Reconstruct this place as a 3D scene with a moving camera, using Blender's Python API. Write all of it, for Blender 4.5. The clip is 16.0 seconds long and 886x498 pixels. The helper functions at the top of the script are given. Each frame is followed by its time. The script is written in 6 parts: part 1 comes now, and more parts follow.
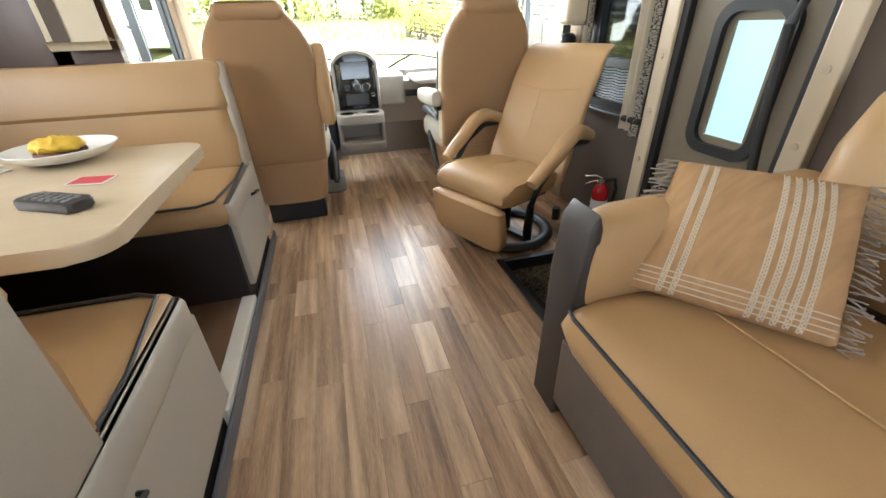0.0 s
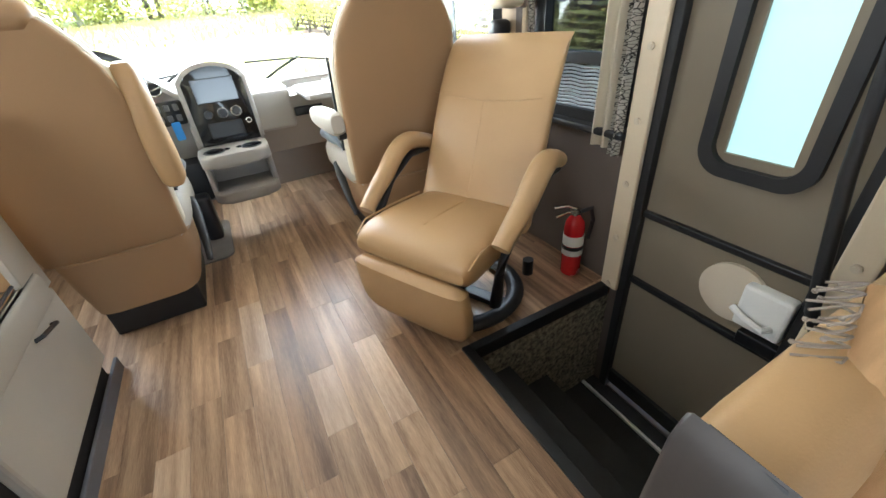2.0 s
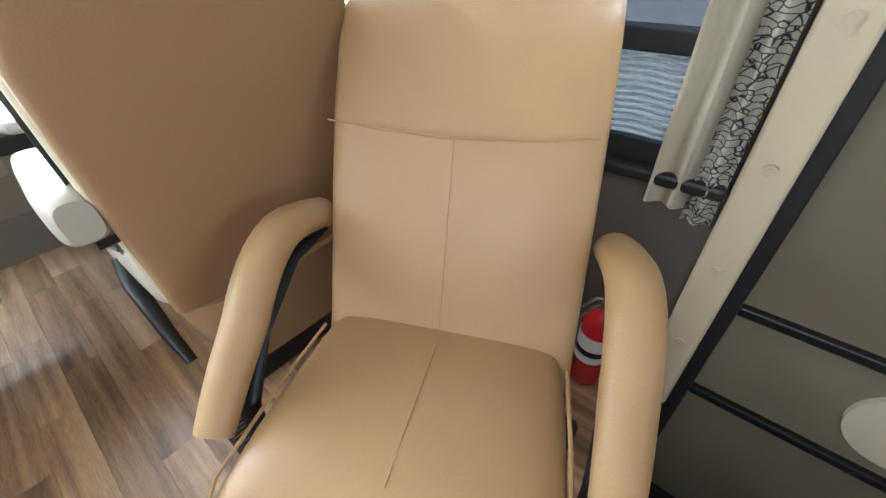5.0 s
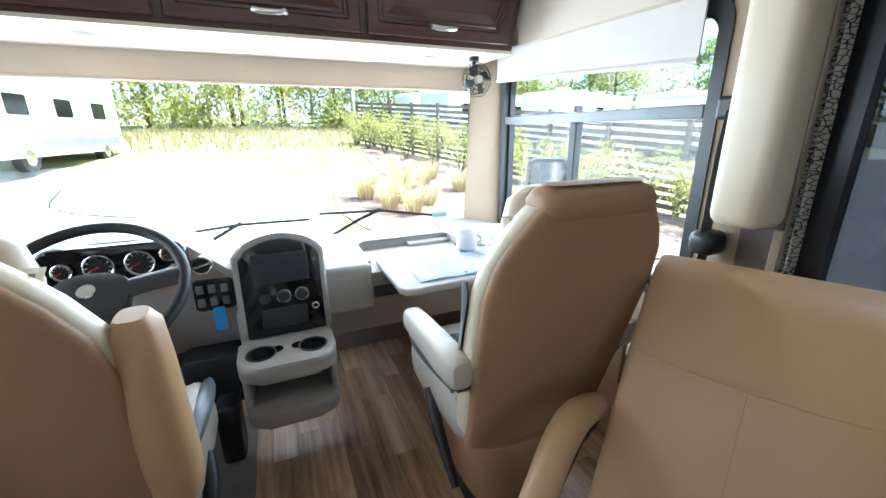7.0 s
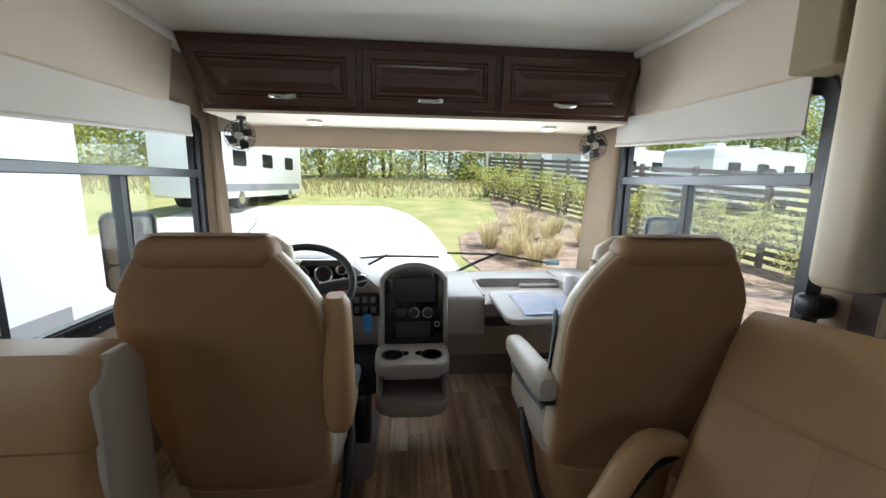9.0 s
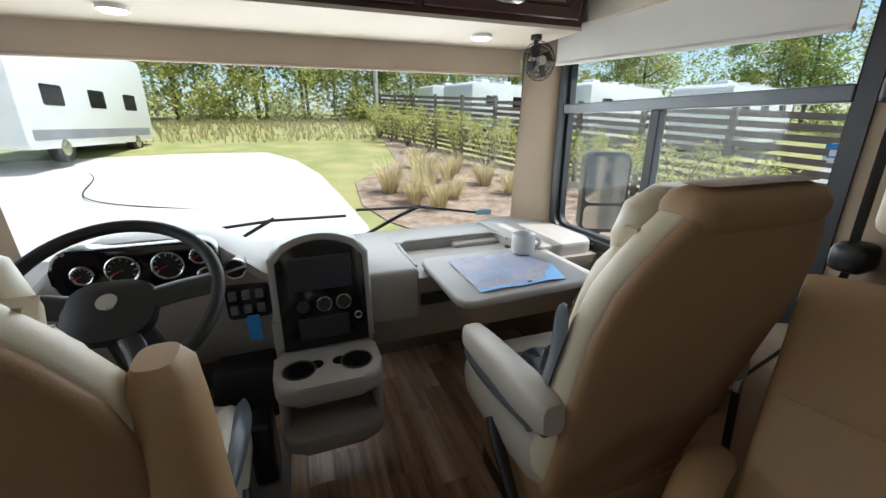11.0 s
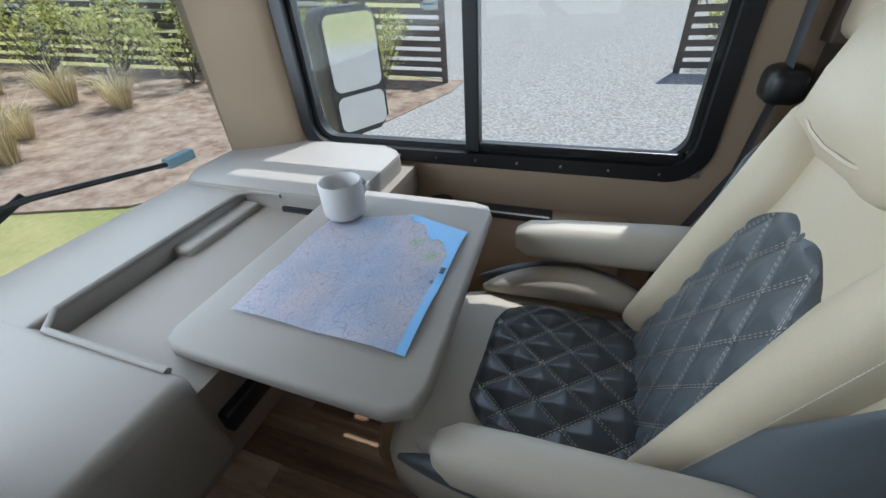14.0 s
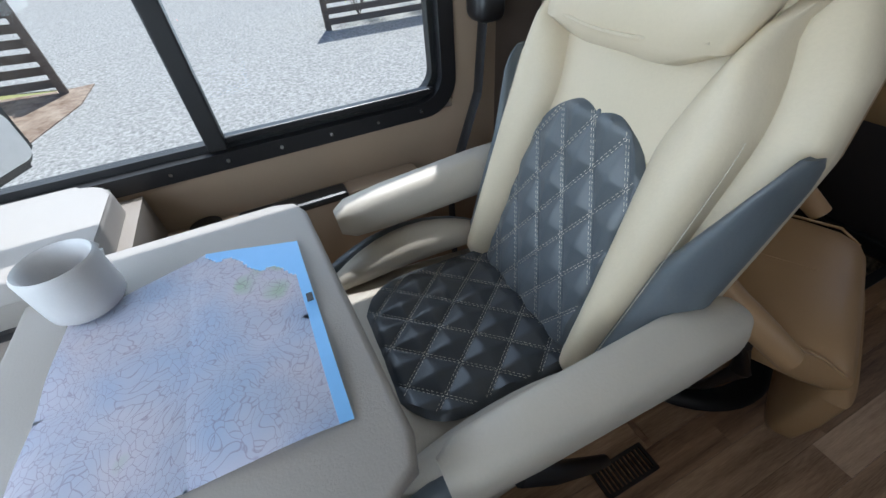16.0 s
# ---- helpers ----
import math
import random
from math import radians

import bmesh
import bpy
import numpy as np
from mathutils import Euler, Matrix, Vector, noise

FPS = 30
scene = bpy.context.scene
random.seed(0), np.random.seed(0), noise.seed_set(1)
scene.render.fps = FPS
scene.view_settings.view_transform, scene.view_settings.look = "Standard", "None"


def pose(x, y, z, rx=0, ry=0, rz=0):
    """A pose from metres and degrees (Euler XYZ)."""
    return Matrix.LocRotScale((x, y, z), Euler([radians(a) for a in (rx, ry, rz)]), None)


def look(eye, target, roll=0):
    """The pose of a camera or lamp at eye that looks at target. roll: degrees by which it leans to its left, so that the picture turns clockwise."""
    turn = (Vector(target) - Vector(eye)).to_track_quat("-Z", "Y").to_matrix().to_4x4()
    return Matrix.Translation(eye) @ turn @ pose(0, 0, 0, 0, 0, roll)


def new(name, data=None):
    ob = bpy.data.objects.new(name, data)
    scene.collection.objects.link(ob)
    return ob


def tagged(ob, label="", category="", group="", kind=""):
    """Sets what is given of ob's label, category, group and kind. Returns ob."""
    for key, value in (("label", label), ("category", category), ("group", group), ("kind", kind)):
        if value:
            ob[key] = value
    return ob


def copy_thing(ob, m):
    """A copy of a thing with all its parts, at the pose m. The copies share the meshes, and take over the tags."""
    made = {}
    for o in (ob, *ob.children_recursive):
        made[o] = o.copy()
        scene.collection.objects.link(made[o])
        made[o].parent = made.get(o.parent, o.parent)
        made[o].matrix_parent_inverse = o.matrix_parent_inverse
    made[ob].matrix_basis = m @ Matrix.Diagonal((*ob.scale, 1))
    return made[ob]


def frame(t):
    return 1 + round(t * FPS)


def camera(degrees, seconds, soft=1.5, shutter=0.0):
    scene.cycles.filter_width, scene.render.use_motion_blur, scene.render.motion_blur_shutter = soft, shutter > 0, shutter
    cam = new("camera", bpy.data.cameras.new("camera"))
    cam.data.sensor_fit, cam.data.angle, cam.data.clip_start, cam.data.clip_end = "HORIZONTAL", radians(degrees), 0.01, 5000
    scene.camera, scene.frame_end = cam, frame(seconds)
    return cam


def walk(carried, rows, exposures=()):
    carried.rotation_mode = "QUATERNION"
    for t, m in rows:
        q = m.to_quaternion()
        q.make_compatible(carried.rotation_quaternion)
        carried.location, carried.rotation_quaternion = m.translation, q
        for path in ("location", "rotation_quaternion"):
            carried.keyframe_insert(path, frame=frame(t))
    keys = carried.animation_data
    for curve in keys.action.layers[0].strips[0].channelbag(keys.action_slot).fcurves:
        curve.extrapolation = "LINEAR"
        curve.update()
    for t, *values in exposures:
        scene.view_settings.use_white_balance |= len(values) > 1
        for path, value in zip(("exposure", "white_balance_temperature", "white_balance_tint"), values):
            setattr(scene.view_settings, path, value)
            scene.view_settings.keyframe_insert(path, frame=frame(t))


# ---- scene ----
cam = camera(97.1, 16.0)
PATH = [
    (0, (-0.189, 0.263, 1.007), (0.246, 1.941, 0.01), -1.8),
    (0.5, (-0.113, 0.323, 1.024), (0.238, 2.06, 0.099), -1.2),
    (1, (-0.075, 0.472, 1.018), (0.362, 2.193, 0.097), -1.7),
    (1.5, (-0.072, 0.708, 1.034), (0.533, 2.352, 0.069), -3.3),
    (2, (0.01, 0.917, 1.019), (0.761, 2.437, -0.042), -5.2),
    (2.5, (0.086, 1.119, 0.969), (1.0, 2.465, -0.193), -5.5),
    (3, (0.118, 1.325, 0.95), (1.092, 2.498, -0.344), -6.1),
    (5.3, (0.375, 1.786, 0.972), (1.6, 2.80, -0.25), -0.9),
    (5.5, (0.35, 1.798, 0.998), (1.6, 2.837, -0.168), -0.1),
    (6, (0.25, 1.812, 1.091), (1.531, 2.971, 0.083), 1.6),
    (6.5, (0.091, 1.793, 1.192), (1.186, 3.258, 0.382), -0.3),
    (7, (0.019, 1.767, 1.219), (0.768, 3.528, 0.639), -0.5),
    (7.5, (0.027, 1.668, 1.225), (0.426, 3.581, 0.796), 0.4),
    (8, (-0.005, 1.528, 1.26), (0.18, 3.492, 0.932), 0.6),
    (8.2, (-0.044, 1.466, 1.257), (0.122, 3.435, 0.951), 1.0),
    (10.3, (0.019, 1.68, 1.203), (0.302, 3.604, 0.737), -0.3),
    (10.5, (-0.009, 1.768, 1.2), (0.378, 3.667, 0.706), 0.2),
    (11, (-0.038, 1.991, 1.201), (0.621, 3.778, 0.591), -0.2),
    (11.5, (0.013, 2.202, 1.178), (0.939, 3.823, 0.461), -0.3),
    (12, (0.059, 2.369, 1.149), (1.196, 3.79, 0.32), -0.7),
    (12.5, (0.047, 2.516, 1.141), (1.35, 3.737, 0.241), -1.0),
    (13, (0.083, 2.628, 1.149), (1.495, 3.656, 0.175), -1.5),
    (13.5, (0.15, 2.743, 1.132), (1.634, 3.566, 0.072), -2.9),
    (14, (0.148, 2.803, 1.13), (1.664, 3.41, -0.024), -4.4),
    (14.5, (0.149, 2.903, 1.128), (1.678, 3.246, -0.115), -5.7),
    (15, (0.198, 2.964, 1.092), (1.697, 3.025, -0.231), -6.3),
    (15.5, (0.238, 2.978, 1.075), (1.677, 2.719, -0.289), -5.7),
    (16, (0.241, 2.968, 1.091), (1.623, 2.409, -0.241), -5.1),
]

EXPOSURE = [(0.0, 2.95, 6300, 9), (1.5, 2.95, 6100, 8), (3.0, 3.25, 5900, 6), (5.3, 3.0, 5600, 6), (6.5, 2.8, 5200, 6), (7.0, 1.9, 5400, 8), (8.0, 1.0, 5800, 10), (10.5, 0.45, 6100, 11), (12.0, 0.4, 5900, 11), (13.0, 0.25, 5800, 10), (14.0, 0.05, 5700, 10), (15.0, -0.1, 5600, 10), (15.5, 0.1, 5600, 10), (16.0, 0.3, 5600, 11)]
walk(cam, [(t, look(eye, target, roll)) for t, eye, target, roll in PATH], EXPOSURE)

# ---- world, sun ----
world = bpy.data.worlds.new("sky_world")
scene.world = world
world.use_nodes = True
wn = world.node_tree
sky = wn.nodes.new("ShaderNodeTexSky")
sky.sky_type = "NISHITA"
sky.sun_disc = False
SUN_EL, SUN_AZ = 66.0, 112.0   # azimuth clockwise from +y
sky.sun_elevation, sky.sun_rotation = radians(SUN_EL), radians(SUN_AZ)
wn.nodes["Background"].inputs["Strength"].default_value = 0.13
wn.links.new(sky.outputs[0], wn.nodes["Background"].inputs["Color"])
sun = new("sun", bpy.data.lights.new("sun", "SUN"))
sun.data.energy, sun.data.angle, sun.data.color = 4.5, radians(0.6), (1.0, 0.95, 0.86)
sv = Vector((math.sin(radians(SUN_AZ)) * math.cos(radians(SUN_EL)), math.cos(radians(SUN_AZ)) * math.cos(radians(SUN_EL)), math.sin(radians(SUN_EL))))
sun.matrix_world = look(sv * 30, (0, 0, 0))
scene.view_settings.exposure = 1.0


def window_light(name, at, to, sx, sy, watts):
    ob = new(name, bpy.data.lights.new(name, "AREA"))
    ob.data.shape, ob.data.size, ob.data.size_y, ob.data.energy, ob.data.color = "RECTANGLE", sx, sy, watts, (0.93, 0.97, 1.0)
    ob.matrix_world = look(at, to)
    return ob


window_light("windshield_light", (0.03, 3.875, 1.12), (0.03, 2.0, 0.9), 1.8, 0.6, 14)
window_light("side_light", (1.28, 3.2, 1.1), (0.0, 3.2, 0.8), 1.0, 0.6, 3.5)
window_light("driver_side_light", (-1.28, 3.2, 1.1), (0.0, 3.2, 0.8), 1.0, 0.6, 3.5)
# Fill lamps in two unseen wall openings, added to brighten the rear cabin.
window_light("unseen_dinette_window_fill", (-1.72, 1.0, 1.25), (0.2, 0.9, 0.3), 1.5, 0.5, 1.8)
window_light("unseen_rear_window_fill", (0.3, -1.62, 1.3), (0.2, 1.0, 0.4), 1.2, 0.6, 2.0)


# ---- materials ----
def mat(name, col, rough=0.5, metal=0.0, var=0.12, scale=6.0, fine=120.0, bump=0.05, col2=None, stretch=(1, 1, 1), rnd=0.0, spec=0.5, coat=0.0, contrast=1.0):
    """Two scales of noise on colour and roughness, and a fine relief."""
    m = bpy.data.materials.new(name)
    m.use_nodes = True
    nt, p = m.node_tree, m.node_tree.nodes["Principled BSDF"]
    p.inputs["Metallic"].default_value = metal
    p.inputs["Specular IOR Level"].default_value = spec
    p.inputs["Coat Weight"].default_value = coat
    tc = nt.nodes.new("ShaderNodeTexCoord")
    mp = nt.nodes.new("ShaderNodeMapping")
    mp.inputs["Scale"].default_value = stretch
    src = tc.outputs["Object"]
    if rnd:
        own, far, sh = nt.nodes.new("ShaderNodeObjectInfo"), nt.nodes.new("ShaderNodeMath"), nt.nodes.new("ShaderNodeVectorMath")
        far.operation, far.inputs[1].default_value = "MULTIPLY", 31.0
        nt.links.new(own.outputs["Random"], far.inputs[0])
        nt.links.new(src, sh.inputs[0])
        nt.links.new(far.outputs[0], sh.inputs[1])
        src = sh.outputs[0]
    nt.links.new(src, mp.inputs["Vector"])
    n1, n2 = nt.nodes.new("ShaderNodeTexNoise"), nt.nodes.new("ShaderNodeTexNoise")
    n1.inputs["Scale"].default_value, n1.inputs["Detail"].default_value = scale, 5
    n2.inputs["Scale"].default_value, n2.inputs["Detail"].default_value = fine, 3
    for n in (n1, n2):
        nt.links.new(mp.outputs[0], n.inputs["Vector"])
    ramp = nt.nodes.new("ShaderNodeMix")
    ramp.data_type = "RGBA"
    c = Vector(col[:3])
    c2 = Vector(col2[:3]) if col2 else c * (1 - 2.2 * var)
    ramp.inputs["A"].default_value = (*(c * (1 + var) if not col2 else c), 1)
    ramp.inputs["B"].default_value = (*c2, 1)
    mix = nt.nodes.new("ShaderNodeMath")
    mix.operation = "MULTIPLY_ADD"
    mix.inputs[1].default_value, mix.inputs[2].default_value = 0.35, 0.0
    nt.links.new(n2.outputs["Fac"], mix.inputs[0])
    add = nt.nodes.new("ShaderNodeMath")
    add.operation = "MULTIPLY_ADD"
    add.use_clamp = True
    add.inputs[1].default_value = 0.85
    nt.links.new(n1.outputs["Fac"], add.inputs[0])
    nt.links.new(mix.outputs[0], add.inputs[2])
    sharp = nt.nodes.new("ShaderNodeMath")
    sharp.operation = "MULTIPLY_ADD"
    sharp.use_clamp = True
    sharp.inputs[1].default_value, sharp.inputs[2].default_value = contrast, 0.5 - 0.58 * contrast if contrast != 1.0 else 0.0
    nt.links.new(add.outputs[0], sharp.inputs[0])
    nt.links.new(sharp.outputs[0], ramp.inputs["Factor"])
    out = ramp.outputs["Result"]
    if rnd:
        oi, hsv = nt.nodes.new("ShaderNodeObjectInfo"), nt.nodes.new("ShaderNodeHueSaturation")
        mr = nt.nodes.new("ShaderNodeMapRange")
        mr.inputs["To Min"].default_value, mr.inputs["To Max"].default_value = 1 - rnd, 1 + rnd
        nt.links.new(oi.outputs["Random"], mr.inputs["Value"])
        nt.links.new(mr.outputs[0], hsv.inputs["Value"])
        nt.links.new(out, hsv.inputs["Color"])
        out = hsv.outputs["Color"]
    nt.links.new(out, p.inputs["Base Color"])
    rr = nt.nodes.new("ShaderNodeMapRange")
    rr.inputs["To Min"].default_value, rr.inputs["To Max"].default_value = max(0.02, rough - 0.08), min(1, rough + 0.1)
    nt.links.new(n1.outputs["Fac"], rr.inputs["Value"])
    nt.links.new(rr.outputs[0], p.inputs["Roughness"])
    if bump:
        b = nt.nodes.new("ShaderNodeBump")
        b.inputs["Strength"].default_value, b.inputs["Distance"].default_value = bump, 0.004
        nt.links.new(n2.outputs["Fac"], b.inputs["Height"])
        nt.links.new(b.outputs[0], p.inputs["Normal"])
    return m


def glow(name, col, strength):
    m = bpy.data.materials.new(name)
    m.use_nodes = True
    p = m.node_tree.nodes["Principled BSDF"]
    p.inputs["Base Color"].default_value = (*col, 1)
    p.inputs["Emission Color"].default_value, p.inputs["Emission Strength"].default_value = (*col, 1), strength
    return m


def glass(name, col=(0.96, 0.99, 0.98), gloss=0.015):
    """Thin pane: mostly clear with a weak mirror."""
    m = bpy.data.materials.new(name)
    m.use_nodes = True
    nt = m.node_tree
    nt.nodes.remove(nt.nodes["Principled BSDF"])
    t, g, mx = nt.nodes.new("ShaderNodeBsdfTransparent"), nt.nodes.new("ShaderNodeBsdfGlossy"), nt.nodes.new("ShaderNodeMixShader")
    t.inputs["Color"].default_value = (*col, 1)
    g.inputs["Roughness"].default_value = 0.02
    mx.inputs[0].default_value = gloss
    nt.links.new(t.outputs[0], mx.inputs[1])
    nt.links.new(g.outputs[0], mx.inputs[2])
    nt.links.new(mx.outputs[0], nt.nodes["Material Output"].inputs["Surface"])
    return m


TAN = mat("tan_leather", (0.465, 0.292, 0.138), 0.42, var=0.07, scale=4, fine=260, bump=0.09)
TANBACK = mat("tan_vinyl", (0.36, 0.217, 0.108), 0.6, var=0.06, scale=3, fine=320, bump=0.12)
CREAM = mat("cream_leather", (0.60, 0.52, 0.37), 0.45, var=0.06, scale=4, fine=260, bump=0.08)
GREYV = mat("warm_grey_vinyl", (0.44, 0.40, 0.33), 0.5, var=0.06, scale=4, fine=260, bump=0.08)
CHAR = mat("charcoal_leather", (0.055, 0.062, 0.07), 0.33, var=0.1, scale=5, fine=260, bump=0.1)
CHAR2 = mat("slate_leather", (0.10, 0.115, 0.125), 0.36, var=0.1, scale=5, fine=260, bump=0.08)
PIPE = mat("dark_piping", (0.03, 0.03, 0.032), 0.5, var=0.05)
THREAD = mat("pale_thread", (0.62, 0.58, 0.48), 0.8, var=0.05)
BLACK = mat("black_plastic", (0.012, 0.012, 0.013), 0.38, var=0.1, fine=300)
RUBBER = mat("black_rubber", (0.010, 0.010, 0.011), 0.55, var=0.1, fine=200)
GLOSSB = mat("gloss_black", (0.006, 0.006, 0.007), 0.12, var=0.1, bump=0.0)
SCREEN = mat("screen_glass", (0.03, 0.034, 0.04), 0.08, var=0.05, bump=0.0)
DASH = mat("dash_plastic", (0.32, 0.295, 0.265), 0.55, var=0.05, scale=3, fine=400, bump=0.12)
DASHD = mat("dash_plastic_taupe", (0.27, 0.235, 0.20), 0.55, var=0.05, scale=3, fine=400, bump=0.12)
WALLF = mat("wall_fabric_tan", (0.34, 0.255, 0.175), 0.85, var=0.08, scale=5, fine=420, bump=0.2)
WALLD = mat("wall_dark_brown", (0.115, 0.088, 0.07), 0.75, var=0.1, scale=4, fine=300, bump=0.12)
HEADL = mat("headliner", (0.62, 0.585, 0.52), 0.9, var=0.04, scale=4, fine=300, bump=0.1)
BEIGE = mat("beige_panel", (0.55, 0.47, 0.36), 0.7, var=0.05, scale=3, fine=200)
SHADE = mat("roller_shade_cloth", (0.60, 0.565, 0.50), 0.9, var=0.04, scale=5, fine=500, bump=0.15)
VAL = mat("valance_cloth", (0.48, 0.39, 0.30), 0.9, var=0.05, scale=5, fine=500, bump=0.15)
CHERRY = mat("dark_cherry_wood", (0.085, 0.026, 0.016), 0.22, var=0.2, scale=3, fine=40, bump=0.02, stretch=(1, 8, 8), col2=(0.03, 0.010, 0.008), coat=0.4)
BROWNW = mat("brown_wood_panel", (0.085, 0.036, 0.018), 0.35, var=0.15, scale=3, fine=40, bump=0.02, stretch=(8, 8, 1))
CHROME = mat("brushed_metal", (0.62, 0.61, 0.58), 0.25, 1.0, var=0.05, bump=0.02)
ALU = mat("cream_aluminium_trim", (0.60, 0.50, 0.36), 0.4, 0.0, var=0.05, scale=3, fine=150, bump=0.03)
WHITEP = mat("white_plastic", (0.78, 0.77, 0.73), 0.4, var=0.04)
CERAM = mat("grey_white_stoneware", (0.58, 0.57, 0.56), 0.35, var=0.05, scale=20, fine=300, bump=0.03)
DOORM = mat("taupe_door_panel", (0.20, 0.165, 0.115), 0.6, var=0.06, scale=2, fine=300, bump=0.08)
# The pane emits its own light, standing in for daylight through frosted glass.
FROSTGLOW = glow("frosted_glass_daylight_glow", (0.50, 0.80, 0.80), 0.085)
GLASS = glass("clear_glass")
TINT = glass("tinted_glass", (0.21, 0.225, 0.24), 0.03)
MIRROR = mat("mirror_glass", (0.8, 0.82, 0.83), 0.03, 1.0, var=0.02, bump=0.0)
RED = mat("red_enamel", (0.55, 0.015, 0.02), 0.25, var=0.06, bump=0.0)
BLUE = mat("blue_tag", (0.03, 0.22, 0.55), 0.45, var=0.08)
CARPET = mat("fleck_carpet", (0.36, 0.31, 0.22), 1.0, var=0.3, scale=60, fine=300, bump=0.8, col2=(0.07, 0.06, 0.045), contrast=3.0)
GREYMAT = mat("grey_floor_mat", (0.20, 0.175, 0.15), 1.0, var=0.15, scale=10, fine=400, bump=0.6)
LAMIN = mat("cream_stone_laminate", (0.64, 0.54, 0.39), 0.3, var=0.1, scale=5, fine=40, bump=0.0, stretch=(1, 3, 1), col2=(0.56, 0.44, 0.29))
WHITEC = mat("painted_white_edge", (0.70, 0.66, 0.58), 0.5, var=0.05)
DARKW = mat("dark_base_board", (0.022, 0.016, 0.013), 0.6, var=0.15)
WEAVE = mat("woven_tan_cotton", (0.50, 0.30, 0.145), 0.95, var=0.16, scale=14, fine=420, bump=0.5, stretch=(1, 5, 1), contrast=1.15)
THREADW = mat("cream_cotton", (0.66, 0.56, 0.42), 0.95, var=0.08, fine=300, bump=0.3)
FRINGE = mat("grey_fringe", (0.34, 0.28, 0.23), 0.95, var=0.2)
CLOTHW = mat("cream_lining", (0.66, 0.58, 0.45), 0.9, var=0.06, fine=400, bump=0.15)
LAMP = glow("puck_light_glass", (1.0, 0.78, 0.5), 6.0)


# ---- mesh helpers ----
def bmnew():
    return bmesh.new()


def part(name, bm, material, parent=None, label="", smooth=False):
    me = bpy.data.meshes.new(name)
    bmesh.ops.recalc_face_normals(bm, faces=bm.faces[:])
    bm.to_mesh(me)
    bm.free()
    me.materials.append(material)
    if smooth:
        me.polygons.foreach_set("use_smooth", [True] * len(me.polygons))
        me.set_sharp_from_angle(angle=radians(45))
    ob = new(name, me)
    if parent is not None:
        ob.parent = parent
    if label:
        ob["label"] = label
    return ob


def thing(name, label, category, m=None, group="", kind=""):
    ob = new(name)
    ob.empty_display_size = 0.05
    if m is not None:
        ob.matrix_world = m
    return tagged(ob, label, category, group, kind)


def box(bm, x0, x1, y0, y1, z0, z1, bevel=0.0, seg=2, m=None):
    r = bmesh.ops.create_cube(bm, size=1)
    vs = r["verts"]
    for v in vs:
        v.co = Vector((x0 + (v.co.x + 0.5) * (x1 - x0), y0 + (v.co.y + 0.5) * (y1 - y0), z0 + (v.co.z + 0.5) * (z1 - z0)))
    if m is not None:
        bmesh.ops.transform(bm, matrix=m, verts=vs)
    if bevel:
        es = list({e for v in vs for e in v.link_edges})
        bmesh.ops.bevel(bm, geom=es, offset=bevel, segments=seg, profile=0.5, affect="EDGES")
    return bm


def rod(bm, a, b, r, seg=12, r2=None):
    a, b = Vector(a), Vector(b)
    m = Matrix.Translation((a + b) / 2) @ (b - a).to_track_quat("Z", "Y").to_matrix().to_4x4()
    bmesh.ops.create_cone(bm, cap_ends=True, segments=seg, radius1=r, radius2=r if r2 is None else r2, depth=(b - a).length, matrix=m)
    return bm


def tube(bm, pts, r, seg=8, closed=False, flat=1.0, up=(0, 0, 1)):
    """A round (or flattened) rod along points."""
    pts = [Vector(p) for p in pts]
    n, rings = len(pts), []
    for i, p in enumerate(pts):
        a = pts[(i - 1) % n] if closed or i else p
        b = pts[(i + 1) % n] if closed or i < n - 1 else p
        t = (b - a).normalized()
        u = t.cross(Vector(up))
        u = u.normalized() if u.length > 1e-4 else t.orthogonal().normalized()
        w = u.cross(t)
        rr = r(i / max(1, n - 1)) if callable(r) else r
        rings.append([bm.verts.new(p + u * math.cos(2 * math.pi * k / seg) * rr + w * math.sin(2 * math.pi * k / seg) * rr * flat) for k in range(seg)])
    for i in range(n if closed else n - 1):
        a, b = rings[i], rings[(i + 1) % n]
        for k in range(seg):
            bm.faces.new((a[k], a[(k + 1) % seg], b[(k + 1) % seg], b[k]))
    if not closed:
        bm.faces.new(rings[0])
        bm.faces.new(rings[-1][::-1])
    return bm


def oval(n, cx, cy, hx, hy, power):
    out = []
    for k in range(n):
        a = 2 * math.pi * k / n
        c, s = math.cos(a), math.sin(a)
        out.append((cx + hx * math.copysign(abs(c) ** (2 / power), c), cy + hy * math.copysign(abs(s) ** (2 / power), s)))
    return out


def loft(bm, rings):
    """Skin over rings of equal length, capped."""
    rv = [[bm.verts.new(p) for p in r] for r in rings]
    n = len(rv[0])
    for a, b in zip(rv, rv[1:]):
        for k in range(n):
            bm.faces.new((a[k], a[(k + 1) % n], b[(k + 1) % n], b[k]))
    bm.faces.new(rv[0][::-1])
    bm.faces.new(rv[-1])
    return bm


def rrect(x0, x1, y0, y1, r, seg=6):
    out = []
    for cx, cy, a0 in ((x1 - r, y1 - r, 0), (x0 + r, y1 - r, 90), (x0 + r, y0 + r, 180), (x1 - r, y0 + r, 270)):
        for k in range(seg + 1):
            a = radians(a0 + 90 * k / seg)
            out.append((cx + r * math.cos(a), cy + r * math.sin(a)))
    return out


